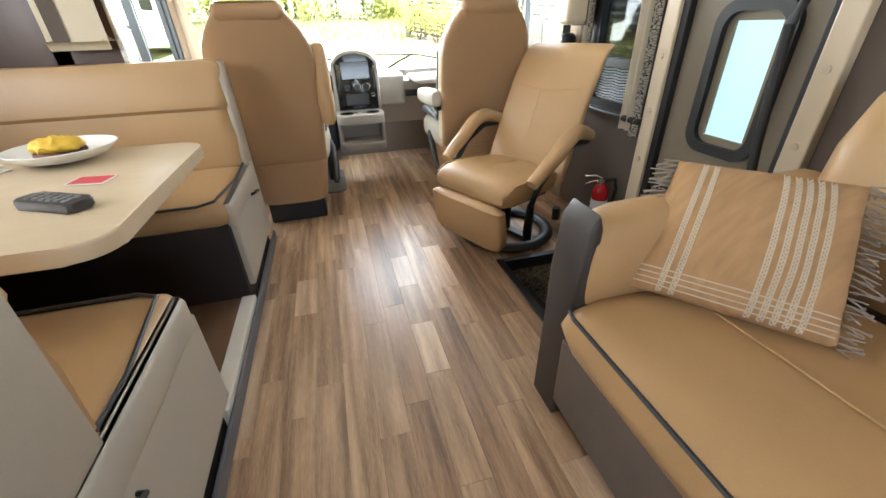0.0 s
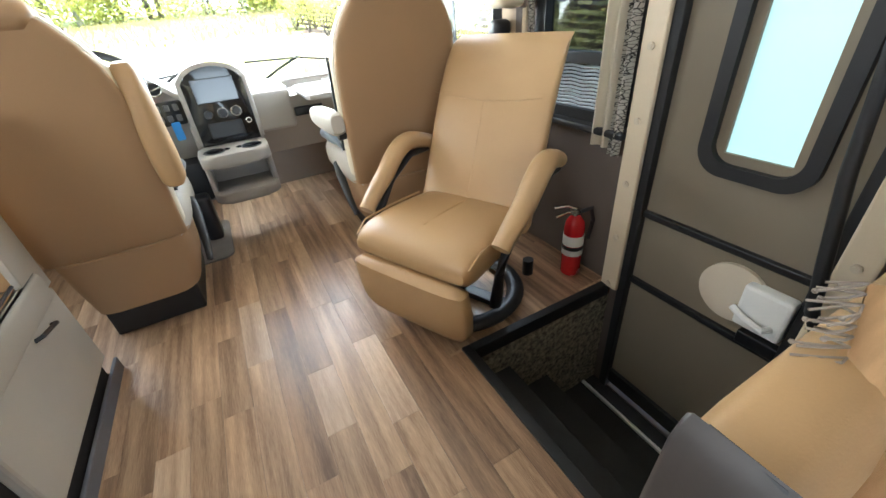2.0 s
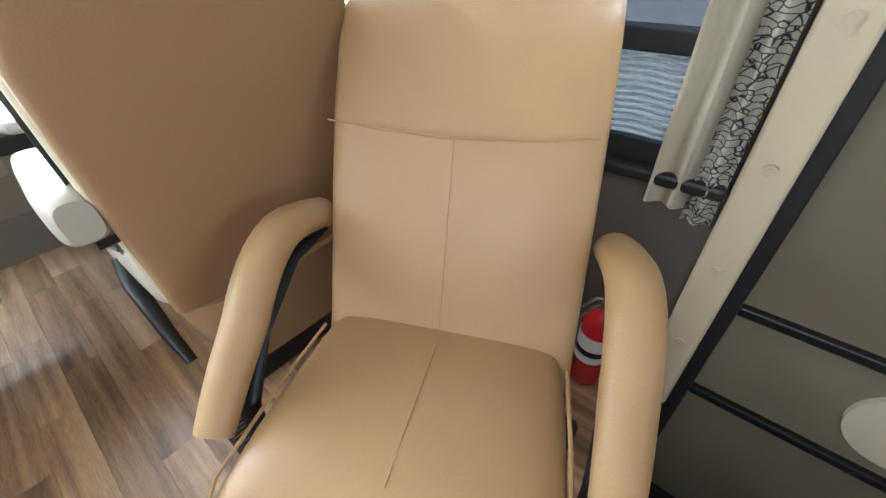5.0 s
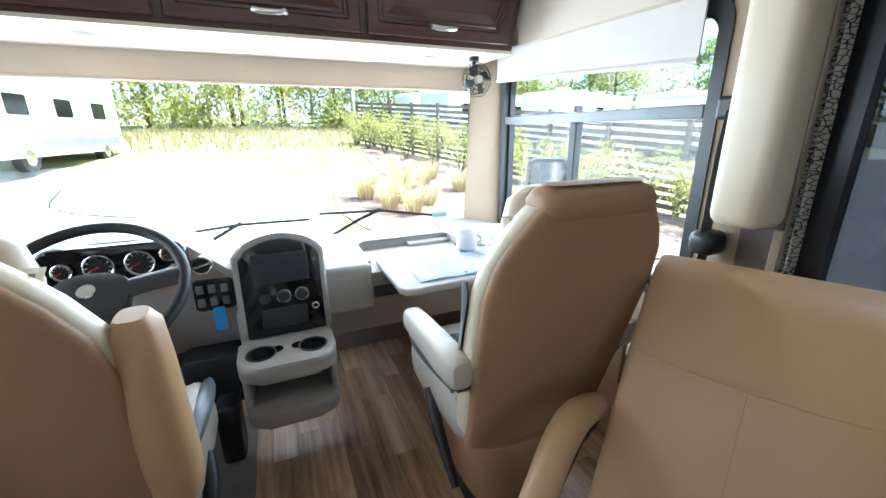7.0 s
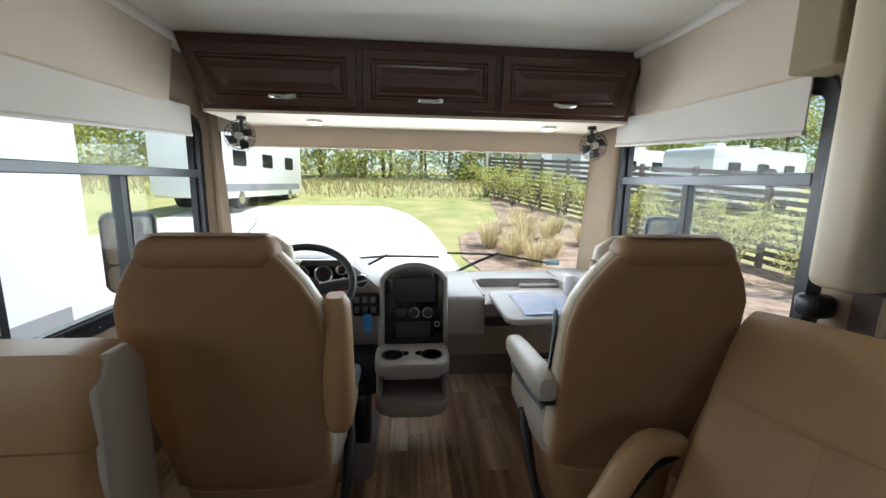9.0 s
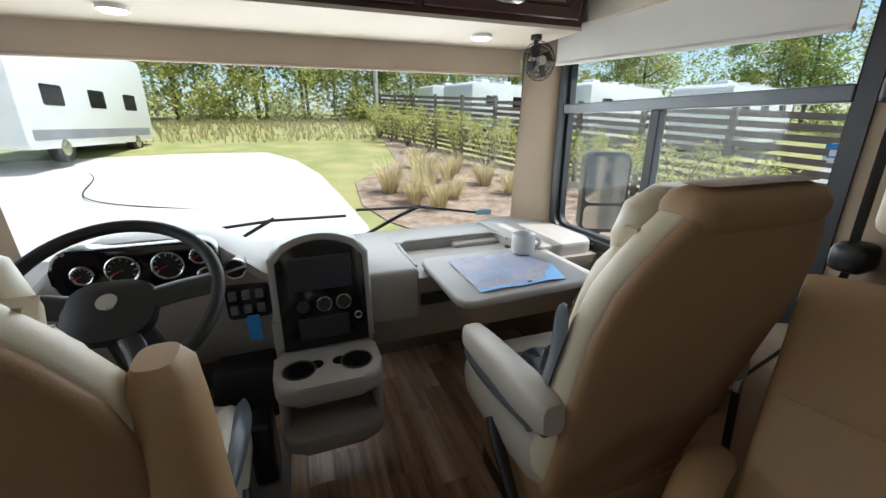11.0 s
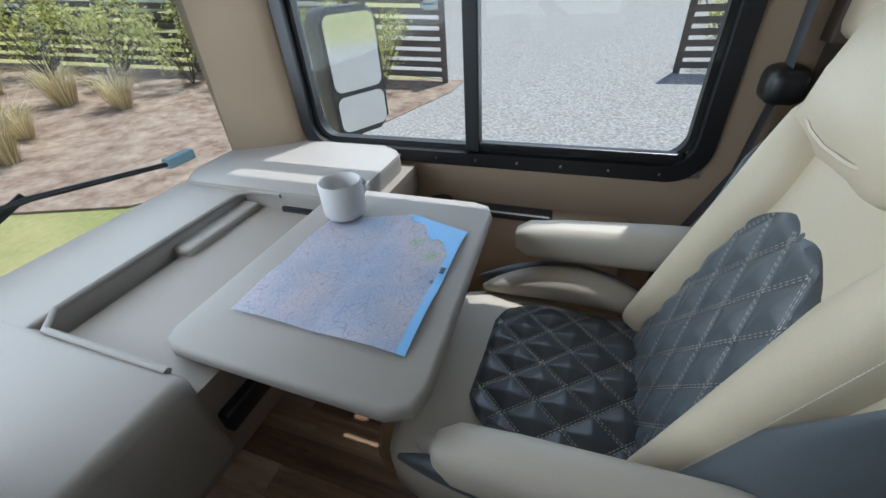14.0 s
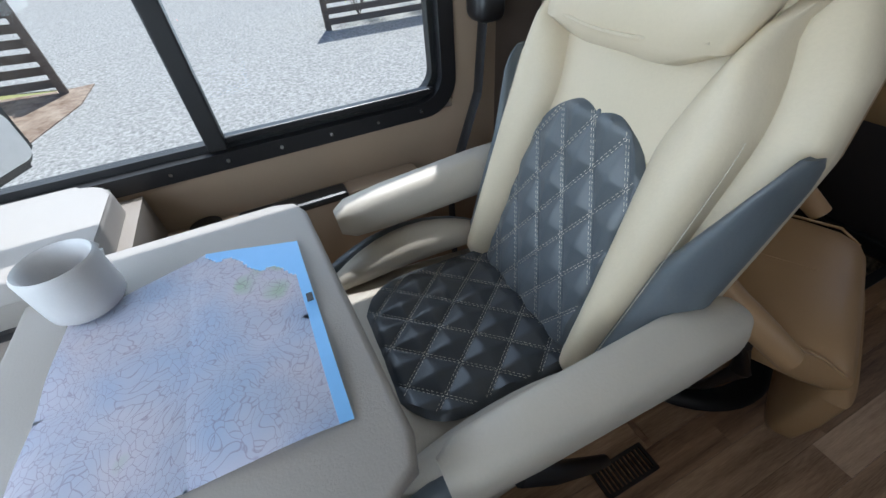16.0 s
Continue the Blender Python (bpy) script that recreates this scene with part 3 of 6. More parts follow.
# padded tan panels at the cab edge
for s in (1, -1):
    pp = thing("padded_panel", "tan padded upholstered panel on the cab wall", "panel", group="padded panels")
    b = bmnew()
    box(b, s * 1.02, s * 1.165, 2.285, 2.41, 0.985, 1.72, 0.03, 3)
    part("pad", b, CREAM, pp, "", True)
    b = bmnew()
    box(b, s * 1.12, s * 1.168, 2.28, 2.415, 0.98, 1.725, 0.004)
    part("backing_board", b, WALLD, pp)
    belt = thing("seat_belt", "black seat belt reel with dark webbing on the wall", "seat belt", group="seat belts")
    b = bmnew()
    box(b, s * 1.085, s * 1.168, 2.42, 2.49, 0.875, 0.945, 0.022, 3)
    part("reel_cover", b, BLACK, belt, "", True)
    b = bmnew()
    tube(b, [(s * 1.15, 2.47, 1.26), (s * 1.13, 2.465, 1.16), (s * 1.12, 2.46, 0.93)], 0.024, 6, flat=0.08, up=(0, 1, 0))
    part("webbing", b, mat("webbing" + str(s), (0.05, 0.055, 0.06), 0.8, fine=500), belt)
    b = bmnew()
    tube(b, [(s * 1.13, 2.46, 0.88), (s * 1.12, 2.48, 0.72), (s * 1.08, 2.59, 0.50), (s * 1.10, 2.58, 0.12)], 0.022, 6, flat=0.08, up=(0, 1, 0))
    part("lap_webbing", b, RUBBER, belt)
    b = bmnew()
    box(b, s * 1.06, s * 1.075, 2.57, 2.615, 0.47, 0.53, 0.003)
    part("buckle_tongue", b, CHROME, belt)
    b = bmnew()
    box(b, s * 1.13, s * 1.168, 2.435, 2.505, 1.24, 1.30, 0.01)
    part("upper_anchor", b, BLACK, belt)

# small round fans under the cabinet
def fan(x, y, z):
    f = thing("cab_fan", "small black wire cage fan hanging under the cabinet", "fan", group="cab fans")
    b = bmnew()
    for r, dy in ((0.072, 0.0), (0.060, -0.014), (0.046, -0.02), (0.03, -0.023), (0.060, 0.014), (0.04, 0.02)):
        tube(b, curve_pts(lambda u: (x + r * math.cos(u * 2 * math.pi), y + dy, z + r * math.sin(u * 2 * math.pi)), 25)[:-1], 0.0016, 5, True)
    for k in range(18):
        a = k * math.pi / 9
        for s in (-1, 1):
            tube(b, [(x, y + s * 0.024, z), (x + 0.045 * math.cos(a), y + s * 0.02, z + 0.045 * math.sin(a)), (x + 0.072 * math.cos(a), y, z + 0.072 * math.sin(a))], 0.0011, 4)
    part("cage", b, BLACK, f)
    for k in range(4):
        b = bmnew()
        a = radians(25 + 90 * k)
        u, v = Vector((math.cos(a), 0, math.sin(a))), Vector((-math.sin(a), 0.35, math.cos(a)))
        c = Vector((x, y, z))
        q = [c + u * 0.012 - v * 0.006, c + u * 0.058 - v * 0.024, c + u * 0.062 + v * 0.012, c + u * 0.03 + v * 0.02, c + u * 0.012 + v * 0.006]
        vs = [b.verts.new(p + Vector((0, d, 0))) for d in (0, 0.002) for p in q]
        b.faces.new(vs[:5]); b.faces.new(vs[5:][::-1])
        for i in range(5):
            b.faces.new((vs[i], vs[(i + 1) % 5], vs[5 + (i + 1) % 5], vs[5 + i]))
        part("blade", b, BLACK, f)
    b = bmnew()
    rod(b, (x, y - 0.026, z), (x, y + 0.05, z), 0.016, 14, 0.02)
    part("motor_hub", b, GREYV, f)
    b = bmnew()
    rod(b, (x, y + 0.03, z), (x, y + 0.03, 1.532), 0.009, 10)
    rod(b, (x, y + 0.03, 1.515), (x, y + 0.03, 1.534), 0.022, 14)
    part("stem", b, BLACK, f)


fan(0.907, 3.45, 1.435)
fan(-0.816, 3.45, 1.438)

# ---- dashboard ----
dash = thing("dashboard", "beige moulded dashboard with a recessed tray", "dashboard")
b = bmnew()   # passenger half, with the tray recess left open
RX0, RX1, RY0, RY1, DZ = 0.345, 0.83, 3.30, 3.62, 0.70
box(b, 0.12, RX0, 3.27, 3.852, 0.50, DZ, 0.02, 3)
part("top_centre", b, DASH, dash, "", True)
b = bmnew()
box(b, RX0 - 0.02, 0.98, RY1, 3.852, 0.52, DZ - 0.002, 0.012, 3)
part("top_front", b, DASH, dash, "", True)
b = bmnew()
plate(b, rrect(RX1, 1.165, 3.30, 3.852, 0.07), "z", 0.55, DZ + 0.012, 0.014, 3)
part("top_corner", b, DASH, dash, "", True)
b = bmnew()
box(b, RX0 - 0.02, RX1 + 0.02, 3.285, RY1 + 0.02, 0.56, 0.640, 0.004)
part("tray", b, DASHD, dash)
b = bmnew()
tube(b, [(RX0 - 0.004, 3.31, DZ - 0.004), (RX0 - 0.004, RY1 - 0.04, DZ), (RX0 + 0.035, RY1, DZ), (RX1 - 0.03, RY1, DZ), (RX1, RY1 - 0.03, DZ), (RX1, 3.50, DZ)], 0.006, 8)
part("tray_rim", b, DASH, dash, "", True)
b = bmnew()
box(b, 0.60, 0.825, 3.57, 3.625, 0.640, 0.678, 0.008)
part("tray_ledge", b, DASH, dash)
b = bmnew()
loft(b, [[(x, 3.275 + 0.10 * (1 - min(1, (z - 0.36) / 0.20)), z) for z in (0.36, 0.46, 0.56, 0.66)] + [(x, 3.6, z) for z in (0.66, 0.36)] for x in (0.14, 0.6, 1.16)])
part("lower_panel", b, DASHD, dash, "", True)
b = bmnew()
box(b, 0.345, 0.50, 3.258, 3.30, 0.555, 0.60, 0.006)
part("pull_slot", b, BLACK, dash, "black recessed pull")
b = bmnew()   # driver half
prof = lambda x: 0.72 + 0.175 * math.exp(-((x + 0.47) / 0.27) ** 4)
rings = []
for i in range(21):
    x = -1.165 + i * (1.165 - 0.12) / 20
    h = prof(x)
    rings.append([(x, 3.40, 0.40), (x, 3.31, 0.52), (x, 3.28, 0.66), (x, 3.26, h - 0.03), (x, 3.275, h - 0.005), (x, 3.32, h), (x, 3.50, h - 0.01), (x, 3.70, min(h, 0.74)), (x, 3.852, 0.70), (x, 3.852, 0.40)])
loft(b, rings)
part("driver_side_top", b, DASH, dash, "", True)
b = bmnew()   # instrument pod
plate(b, [(-0.468 + p[0], 0.815 + p[1]) for p in rrect(-0.205, 0.19, -0.068, 0.072, 0.05, 8)], "y", 3.235, 3.300, 0.012, 3)
pod = part("instrument_panel", b, GLOSSB, dash, "black instrument panel", True)
for x, r, z in ((-0.60, 0.024, 0.82), (-0.51, 0.038, 0.825), (-0.405, 0.038, 0.825), (-0.325, 0.022, 0.845), (-0.315, 0.022, 0.785)):
    b = bmnew()
    rod(b, (x, 3.226, z), (x, 3.240, z), r, 28)
    g = part("gauge", b, BLACK, pod, "round gauge with a dark dial")
    b = bmnew()
    tube(b, curve_pts(lambda u: (x + r * math.cos(u * 6.283), 3.225, z + r * math.sin(u * 6.283)), 29)[:-1], 0.003, 6, True)
    for k in range(9):
        a = radians(-30 + 30 * k)
        rod(b, (x + r * 0.7 * math.cos(a), 3.224, z + r * 0.7 * math.sin(a)), (x + r * 0.9 * math.cos(a), 3.224, z + r * 0.9 * math.sin(a)), 0.0014, 4)
    part("bezel_marks", b, CHROME, pod)
    b = bmnew()
    rod(b, (x, 3.223, z), (x - r * 0.7, 3.223, z - r * 0.3), 0.0018, 5)
    part("needle", b, RED, pod, "red needle")
b = bmnew()
rod(b, (-0.335, 3.222, 0.745), (-0.335, 3.230, 0.745), 0.006, 8)
part("warning_lamp", b, glow("red_warning", (1.0, 0.03, 0.02), 3), pod, "lit red warning lamp")
b = bmnew()
rod(b, (-0.245, 3.250, 0.785), (-0.245, 3.300, 0.785), 0.032, 24)
v = part("air_vent", b, BLACK, dash, "round black air vent")
b = bmnew()
tube(b, curve_pts(lambda u: (-0.245 + 0.03 * math.cos(u * 6.283), 3.248, 0.785 + 0.03 * math.sin(u * 6.283)), 25)[:-1], 0.004, 6, True)
rod(b, (-0.272, 3.246, 0.778), (-0.218, 3.246, 0.792), 0.006, 6)
part("vent_ring", b, CHROME, v, "", True)
b = bmnew()
plate(b, [(-0.215 + p[0], 0.672 + p[1]) for p in rrect(-0.07, 0.055, -0.055, 0.055, 0.012)], "y", 3.250, 3.300, 0.004)
sw = part("switch_panel", b, GLOSSB, dash, "black switch panel")
for k in range(6):
    b = bmnew()
    x, z = -0.265 + 0.038 * (k % 3), 0.698 - 0.048 * (k // 3)
    box(b, x - 0.011, x + 0.011, 3.238, 3.255, z - 0.014, z + 0.014, 0.003)
    box(b, x - 0.005, x + 0.005, 3.236, 3.240, z + 0.002, z + 0.008)
    part("switch", b, mat("switch_grey%d" % k, (0.12, 0.12, 0.12), 0.4), sw)
b = bmnew()
plate(b, rrect(-0.232, -0.195, 0.55, 0.635, 0.006), "y", 3.220, 3.228)
tagged(part("key_tag", b, BLUE), "blue plastic tag hanging from the ignition key", "key tag")

# centre console with its screen
con = thing("centre_console", "glossy black console with a touch screen, knobs and cup holders", "console")
lean = Matrix.Translation((0, 3.20, 0.50)) @ pose(0, 0, 0, -7, 0, 0)


def arch(hw, z1, rise, n=14):
    return [(-hw, 0.0), (hw, 0.0)] + [(hw * (1 - 2 * i / n) * (1.0 if 0 < i < n else 1.0), z1 + rise * math.sin(math.pi * i / n) ** 0.6) for i in range(n + 1)]


b = bmnew()
plate(b, arch(0.158, 0.30, 0.075), "y", 0.012, 0.20, 0.014, 3)
bmesh.ops.transform(b, matrix=lean, verts=b.verts[:])
part("surround", b, DASH, con, "", True)
b = bmnew()
plate(b, arch(0.136, 0.29, 0.065), "y", -0.006, 0.02, 0.006, 2)
bmesh.ops.transform(b, matrix=lean, verts=b.verts[:])
bez = part("bezel", b, GLOSSB, con, "gloss black bezel", True)
b = bmnew()
box(b, -0.095, 0.095, -0.012, 0.0, 0.195, 0.305, 0.004, m=lean)
part("touch_screen", b, SCREEN, bez, "dark touch screen")
for x in (-0.065, 0.0, 0.062):
    b = bmnew()
    rod(b, lean @ Vector((x, -0.004, 0.145)), lean @ Vector((x, -0.02, 0.145)), 0.02, 24, 0.018)
    k = part("knob", b, BLACK, bez, "", True)
    if x > -0.05:
        b = bmnew()
        tube(b, [lean @ Vector((x + 0.023 * math.cos(a * 0.2618), -0.008, 0.145 + 0.023 * math.sin(a * 0.2618))) for a in range(24)], 0.0022, 6, True)
        part("knob_ring", b, CHROME, bez, "chrome ring", True)
b = bmnew()
box(b, -0.085, 0.075, -0.010, 0.0, 0.03, 0.105, 0.006, m=lean)
part("storage_pocket", b, BLACK, bez)
b = bmnew()
tube(b, [lean @ Vector((0.105 + 0.011 * math.cos(a * 0.2618), -0.009, 0.092 + 0.011 * math.sin(a * 0.2618))) for a in range(24)], 0.003, 6, True)
part("power_socket", b, CHROME, bez, "chrome power socket ring", True)
b = bmnew()
plate(b, rrect(-0.168, 0.150, 2.99, 3.24, 0.07), "z", 0.435, 0.497, 0.016, 3)
ch = part("cup_shelf", b, DASH, con, "", True)
for x in (-0.095, 0.075):
    b = bmnew()
    rod(b, (x, 3.085, 0.485), (x, 3.085, 0.4985), 0.046, 28)
    rod(b, (x + (0.05 if x < 0 else -0.05), 3.10, 0.485), (x + (0.05 if x < 0 else -0.05), 3.10, 0.4982), 0.022, 20)
    part("cup_well", b, GLOSSB, ch, "gloss black cup holder")
    b = bmnew()
    tube(b, curve_pts(lambda u: (x + 0.047 * math.cos(u * 6.283), 3.085 + 0.047 * math.sin(u * 6.283), 0.499), 29)[:-1], 0.003, 6, True)
    part("cup_rim", b, BLACK, ch, "", True)
b = bmnew()
plate(b, rrect(-0.165, 0.148, 3.0, 3.26, 0.07), "z", 0.255, 0.31, 0.014, 3)
part("lower_shelf", b, DASHD, con, "", True)
b = bmnew()
box(b, -0.165, -0.14, 3.07, 3.30, 0.28, 0.46, 0.01)
box(b, 0.125, 0.15, 3.07, 3.30, 0.28, 0.46, 0.01)
box(b, -0.165, 0.15, 3.22, 3.32, 0.20, 0.60, 0.01)
part("shelf_sides", b, DASH, con, "", True)

# pull-out table, map, mug
tab = thing("dash_table", "beige pull-out laptop table sliding from the dashboard", "table")
b = bmnew()
plate(b, [(0.375, 3.345), (0.385, 3.37), (0.41, 3.38), (0.86, 3.38), (0.895, 3.37), (0.912, 3.335), (0.912, 3.02), (0.90, 2.985), (0.865, 2.970), (0.42, 2.945), (0.385, 2.955), (0.37, 2.99)], "z", 0.672, 0.699, 0.010, 3)
part("top", b, DASH, tab, "", True)
b = bmnew()
box(b, 0.82, 0.84, 3.10, 3.50, 0.655, 0.672)
tagged(part("slide_rail", b, BLACK, tab))
b = bmnew()
box(b, 0.385, 0.40, 3.34, 3.37, 0.664, 0.674, 0.002)
part("latch", b, CHROME, tab)

MAPM = bpy.data.materials.new("printed_map")
MAPM.use_nodes = True
nt = MAPM.node_tree
tc, vo, n1 = nt.nodes.new("ShaderNodeTexCoord"), nt.nodes.new("ShaderNodeTexVoronoi"), nt.nodes.new("ShaderNodeTexNoise")
vo.feature = "DISTANCE_TO_EDGE"
vo.inputs["Scale"].default_value = 105
n1.inputs["Scale"].default_value = 9
warp = nt.nodes.new("ShaderNodeMix"); warp.data_type = "VECTOR"; warp.inputs["Factor"].default_value = 0.16
nt.links.new(tc.outputs["Object"], n1.inputs["Vector"]); nt.links.new(tc.outputs["Object"], warp.inputs["A"]); nt.links.new(n1.outputs["Color"], warp.inputs["B"])
nt.links.new(warp.outputs["Result"], vo.inputs["Vector"])
r1, r2 = nt.nodes.new("ShaderNodeValToRGB"), nt.nodes.new("ShaderNodeValToRGB")
r1.color_ramp.elements[0].color, r1.color_ramp.elements[1].color = (0.66, 0.58, 0.65, 1), (1, 1, 1, 1)
r1.color_ramp.elements[1].position = 0.05
r2.color_ramp.elements[0].color, r2.color_ramp.elements[1].color = (0.58, 0.67, 0.84, 1), (0.80, 0.77, 0.84, 1)
r2.color_ramp.elements[0].position, r2.color_ramp.elements[1].position = 0.35, 0.65
e = r2.color_ramp.elements.new(0.74); e.color = (0.50, 0.70, 0.45, 1)
mm = nt.nodes.new("ShaderNodeMix"); mm.data_type, mm.blend_type = "RGBA", "MULTIPLY"; mm.inputs["Factor"].default_value = 0.9
nt.links.new(vo.outputs["Distance"], r1.inputs[0]); nt.links.new(n1.outputs["Fac"], r2.inputs[0])
nt.links.new(r2.outputs[0], mm.inputs["A"]); nt.links.new(r1.outputs[0], mm.inputs["B"])
nt.links.new(mm.outputs["Result"], nt.nodes["Principled BSDF"].inputs["Base Color"])
nt.nodes["Principled BSDF"].inputs["Roughness"].default_value = 0.55
ML, MF, MR, MB = Vector((0.464, 3.311)), Vector((0.455, 2.995)), Vector((0.770, 2.999)), Vector((0.755, 3.305))
road_map = thing("road_map", "unfolded paper road map with fold creases lying on the table", "map")
b = bmnew()
NU, NV = 80, 64
gv = [[None] * (NV + 1) for _ in range(NU + 1)]
for i in range(NU + 1):
    for j in range(NV + 1):
        u, v = i / NU, j / NV
        p = (ML * (1 - v) + MF * v) * (1 - u) + (MB * (1 - v) + MR * v) * u
        p.x += 0.05 * u ** 3 * max(0.0, 1 - abs(v - 0.56) / 0.50)
        crease = 0.004 * abs(math.sin(u * math.pi * 2)) + 0.003 * abs(math.sin(v * math.pi * 2)) + 0.003 * noise.noise((u * 3, v * 3, 1))
        gv[i][j] = b.verts.new((p.x, p.y, 0.7025 + max(0, crease)))
sea = bmnew()
for i in range(NU):
    for j in range(NV):
        q = (gv[i][j], gv[i + 1][j], gv[i + 1][j + 1], gv[i][j + 1])
        u, v = (i + 0.5) / NU, (j + 0.5) / NV
        if v > 0.955 or 1 - u < (v - 0.56) * 0.62 + 0.025 * math.sin(v * 34):
            sea.faces.new([sea.verts.new(w.co) for w in q])
        else:
            b.faces.new(q)
bmesh.ops.remove_doubles(sea, verts=sea.verts[:], dist=1e-5)
bmesh.ops.solidify(b, geom=b.faces[:], thickness=0.0006)
bmesh.ops.solidify(sea, geom=sea.faces[:], thickness=0.0006)
part("sheet", b, MAPM, road_map)
part("printed_sea", sea, mat("map_sea_blue", (0.22, 0.47, 0.80), 0.55, var=0.05), road_map, "printed blue sea area")
b = bmnew()
box(b, 0.630, 0.645, 2.999, 3.007, 0.7105, 0.7118)
part("printed_block", b, BLACK, road_map)


def lathe(b, prof, c, n=36):
    rv = [[b.verts.new((c[0] + r * math.cos(2 * math.pi * k / n), c[1] + r * math.sin(2 * math.pi * k / n), c[2] + z)) for k in range(n)] for r, z in prof]
    for a, d in zip(rv, rv[1:]):
        for k in range(n):
            b.faces.new((a[k], a[(k + 1) % n], d[(k + 1) % n], d[k]))
    b.faces.new(rv[0][::-1]); b.faces.new(rv[-1])
    return b


def mug(name, label, c, r, h, ang, material):
    g = thing(name, label, "mug")
    b = bmnew()
    lathe(b, [(r * 0.86, 0), (r * 0.97, 0.006), (r, 0.02), (r, h - 0.004), (r - 0.003, h), (r - 0.007, h - 0.004), (r - 0.008, 0.014), (r * 0.5, 0.008)], c)
    part("cup", b, material, g, "", True)
    b = bmnew()
    ca, sa = math.cos(ang), math.sin(ang)
    tube(b, curve_pts(lambda u: (c[0] + ca * (r - 0.004 + 0.026 * math.sin(u * math.pi)), c[1] + sa * (r - 0.004 + 0.026 * math.sin(u * math.pi)), c[2] + h * 0.82 - u * h * 0.62), 10), 0.0055, 8, flat=1.4)
    part("handle", b, material, g, "", True)


mug("coffee_mug", "pale grey stoneware mug standing on the map", (0.775, 3.275, 0.7115), 0.046, 0.078, -0.25, CERAM)

# ---- steering wheel, pedals, mat ----
whl = thing("steering_wheel", "black steering wheel with a three spoke hub", "steering wheel", Matrix.Translation((-0.455, 2.985, 0.83)) @ pose(0, 0, 0, 38, 0, 0))
b = bmnew()
tube(b, curve_pts(lambda u: (0.212 * math.cos(u * 6.2832), 0.212 * math.sin(u * 6.2832), 0), 49)[:-1], 0.0155, 12, True)
part("rim", b, RUBBER, whl, "", True)
b = bmnew()
loft(b, [[(x, y, z) for x, y in oval(24, 0, -0.02, hx, hy, 2.8)] for z, hx, hy in ((-0.06, 0.05, 0.05), (-0.02, 0.09, 0.08), (0.0, 0.085, 0.075), (0.012, 0.05, 0.045))])
part("hub", b, BLACK, whl, "", True)
for a, wd in ((5, 0.03), (175, 0.03), (245, 0.022), (295, 0.022)):
    b = bmnew()
    c, s_ = math.cos(radians(a)), math.sin(radians(a))
    tube(b, [(0.05 * c, 0.05 * s_ - 0.01, -0.012), (0.13 * c, 0.13 * s_, -0.008), (0.207 * c, 0.207 * s_, 0)], wd, 10, flat=0.4)
    part("spoke", b, BLACK, whl, "", True)
b = bmnew()
rod(b, (0, -0.01, 0.012), (0, -0.01, 0.016), 0.02, 24)
part("emblem", b, CHROME, whl, "plain round metal emblem")
b = bmnew()
rod(b, (0, -0.02, -0.05), (0, -0.06, -0.30), 0.045, 16, 0.06)
part("column", b, BLACK, whl)
pd = thing("pedal_box", "black pedal housing below the dashboard", "pedals")
b = bmnew()
box(b, -0.38, -0.17, 3.27, 3.50, 0.20, 0.42, 0.03, 2)
part("housing", b, RUBBER, pd, "", True)
b = bmnew()
box(b, -0.285, -0.205, 3.17, 3.30, 0.012, 0.26, 0.02, 2)
part("accelerator_pedal", b, BLACK, pd, "", True)
b = bmnew()
box(b, -0.42, -0.33, 3.22, 3.25, 0.14, 0.22, 0.008, 2)
rod(b, (-0.375, 3.25, 0.18), (-0.36, 3.36, 0.36), 0.01, 8)
part("brake_pedal", b, RUBBER, pd, "", True)
b = bmnew()
plate(b, rrect(-0.75, -0.175, 2.95, 3.45, 0.05), "z", 0.002, 0.012, 0.004)
tagged(part("floor_mat", b, GREYMAT), "grey carpet mat in the driver footwell", "floor mat")

# ---- wall fittings ----
b = bmnew()
box(b, 1.10, 1.168, 2.66, 3.30, 0.30, 0.56, 0.015, 2)
arm = tagged(part("door_pocket", b, WALLF, None, "", True), "tan wall pocket below the cab window", "pocket")
b = bmnew()
box(b, 1.095, 1.15, 2.86, 3.12, 0.545, 0.566, 0.008)
part("pull_tray", b, BLACK, arm, "black recessed tray")
b = bmnew()
rod(b, (1.13, 3.19, 0.552), (1.13, 3.19, 0.567), 0.036, 24)
part("cup_ring", b, BLACK, arm, "black cup holder")


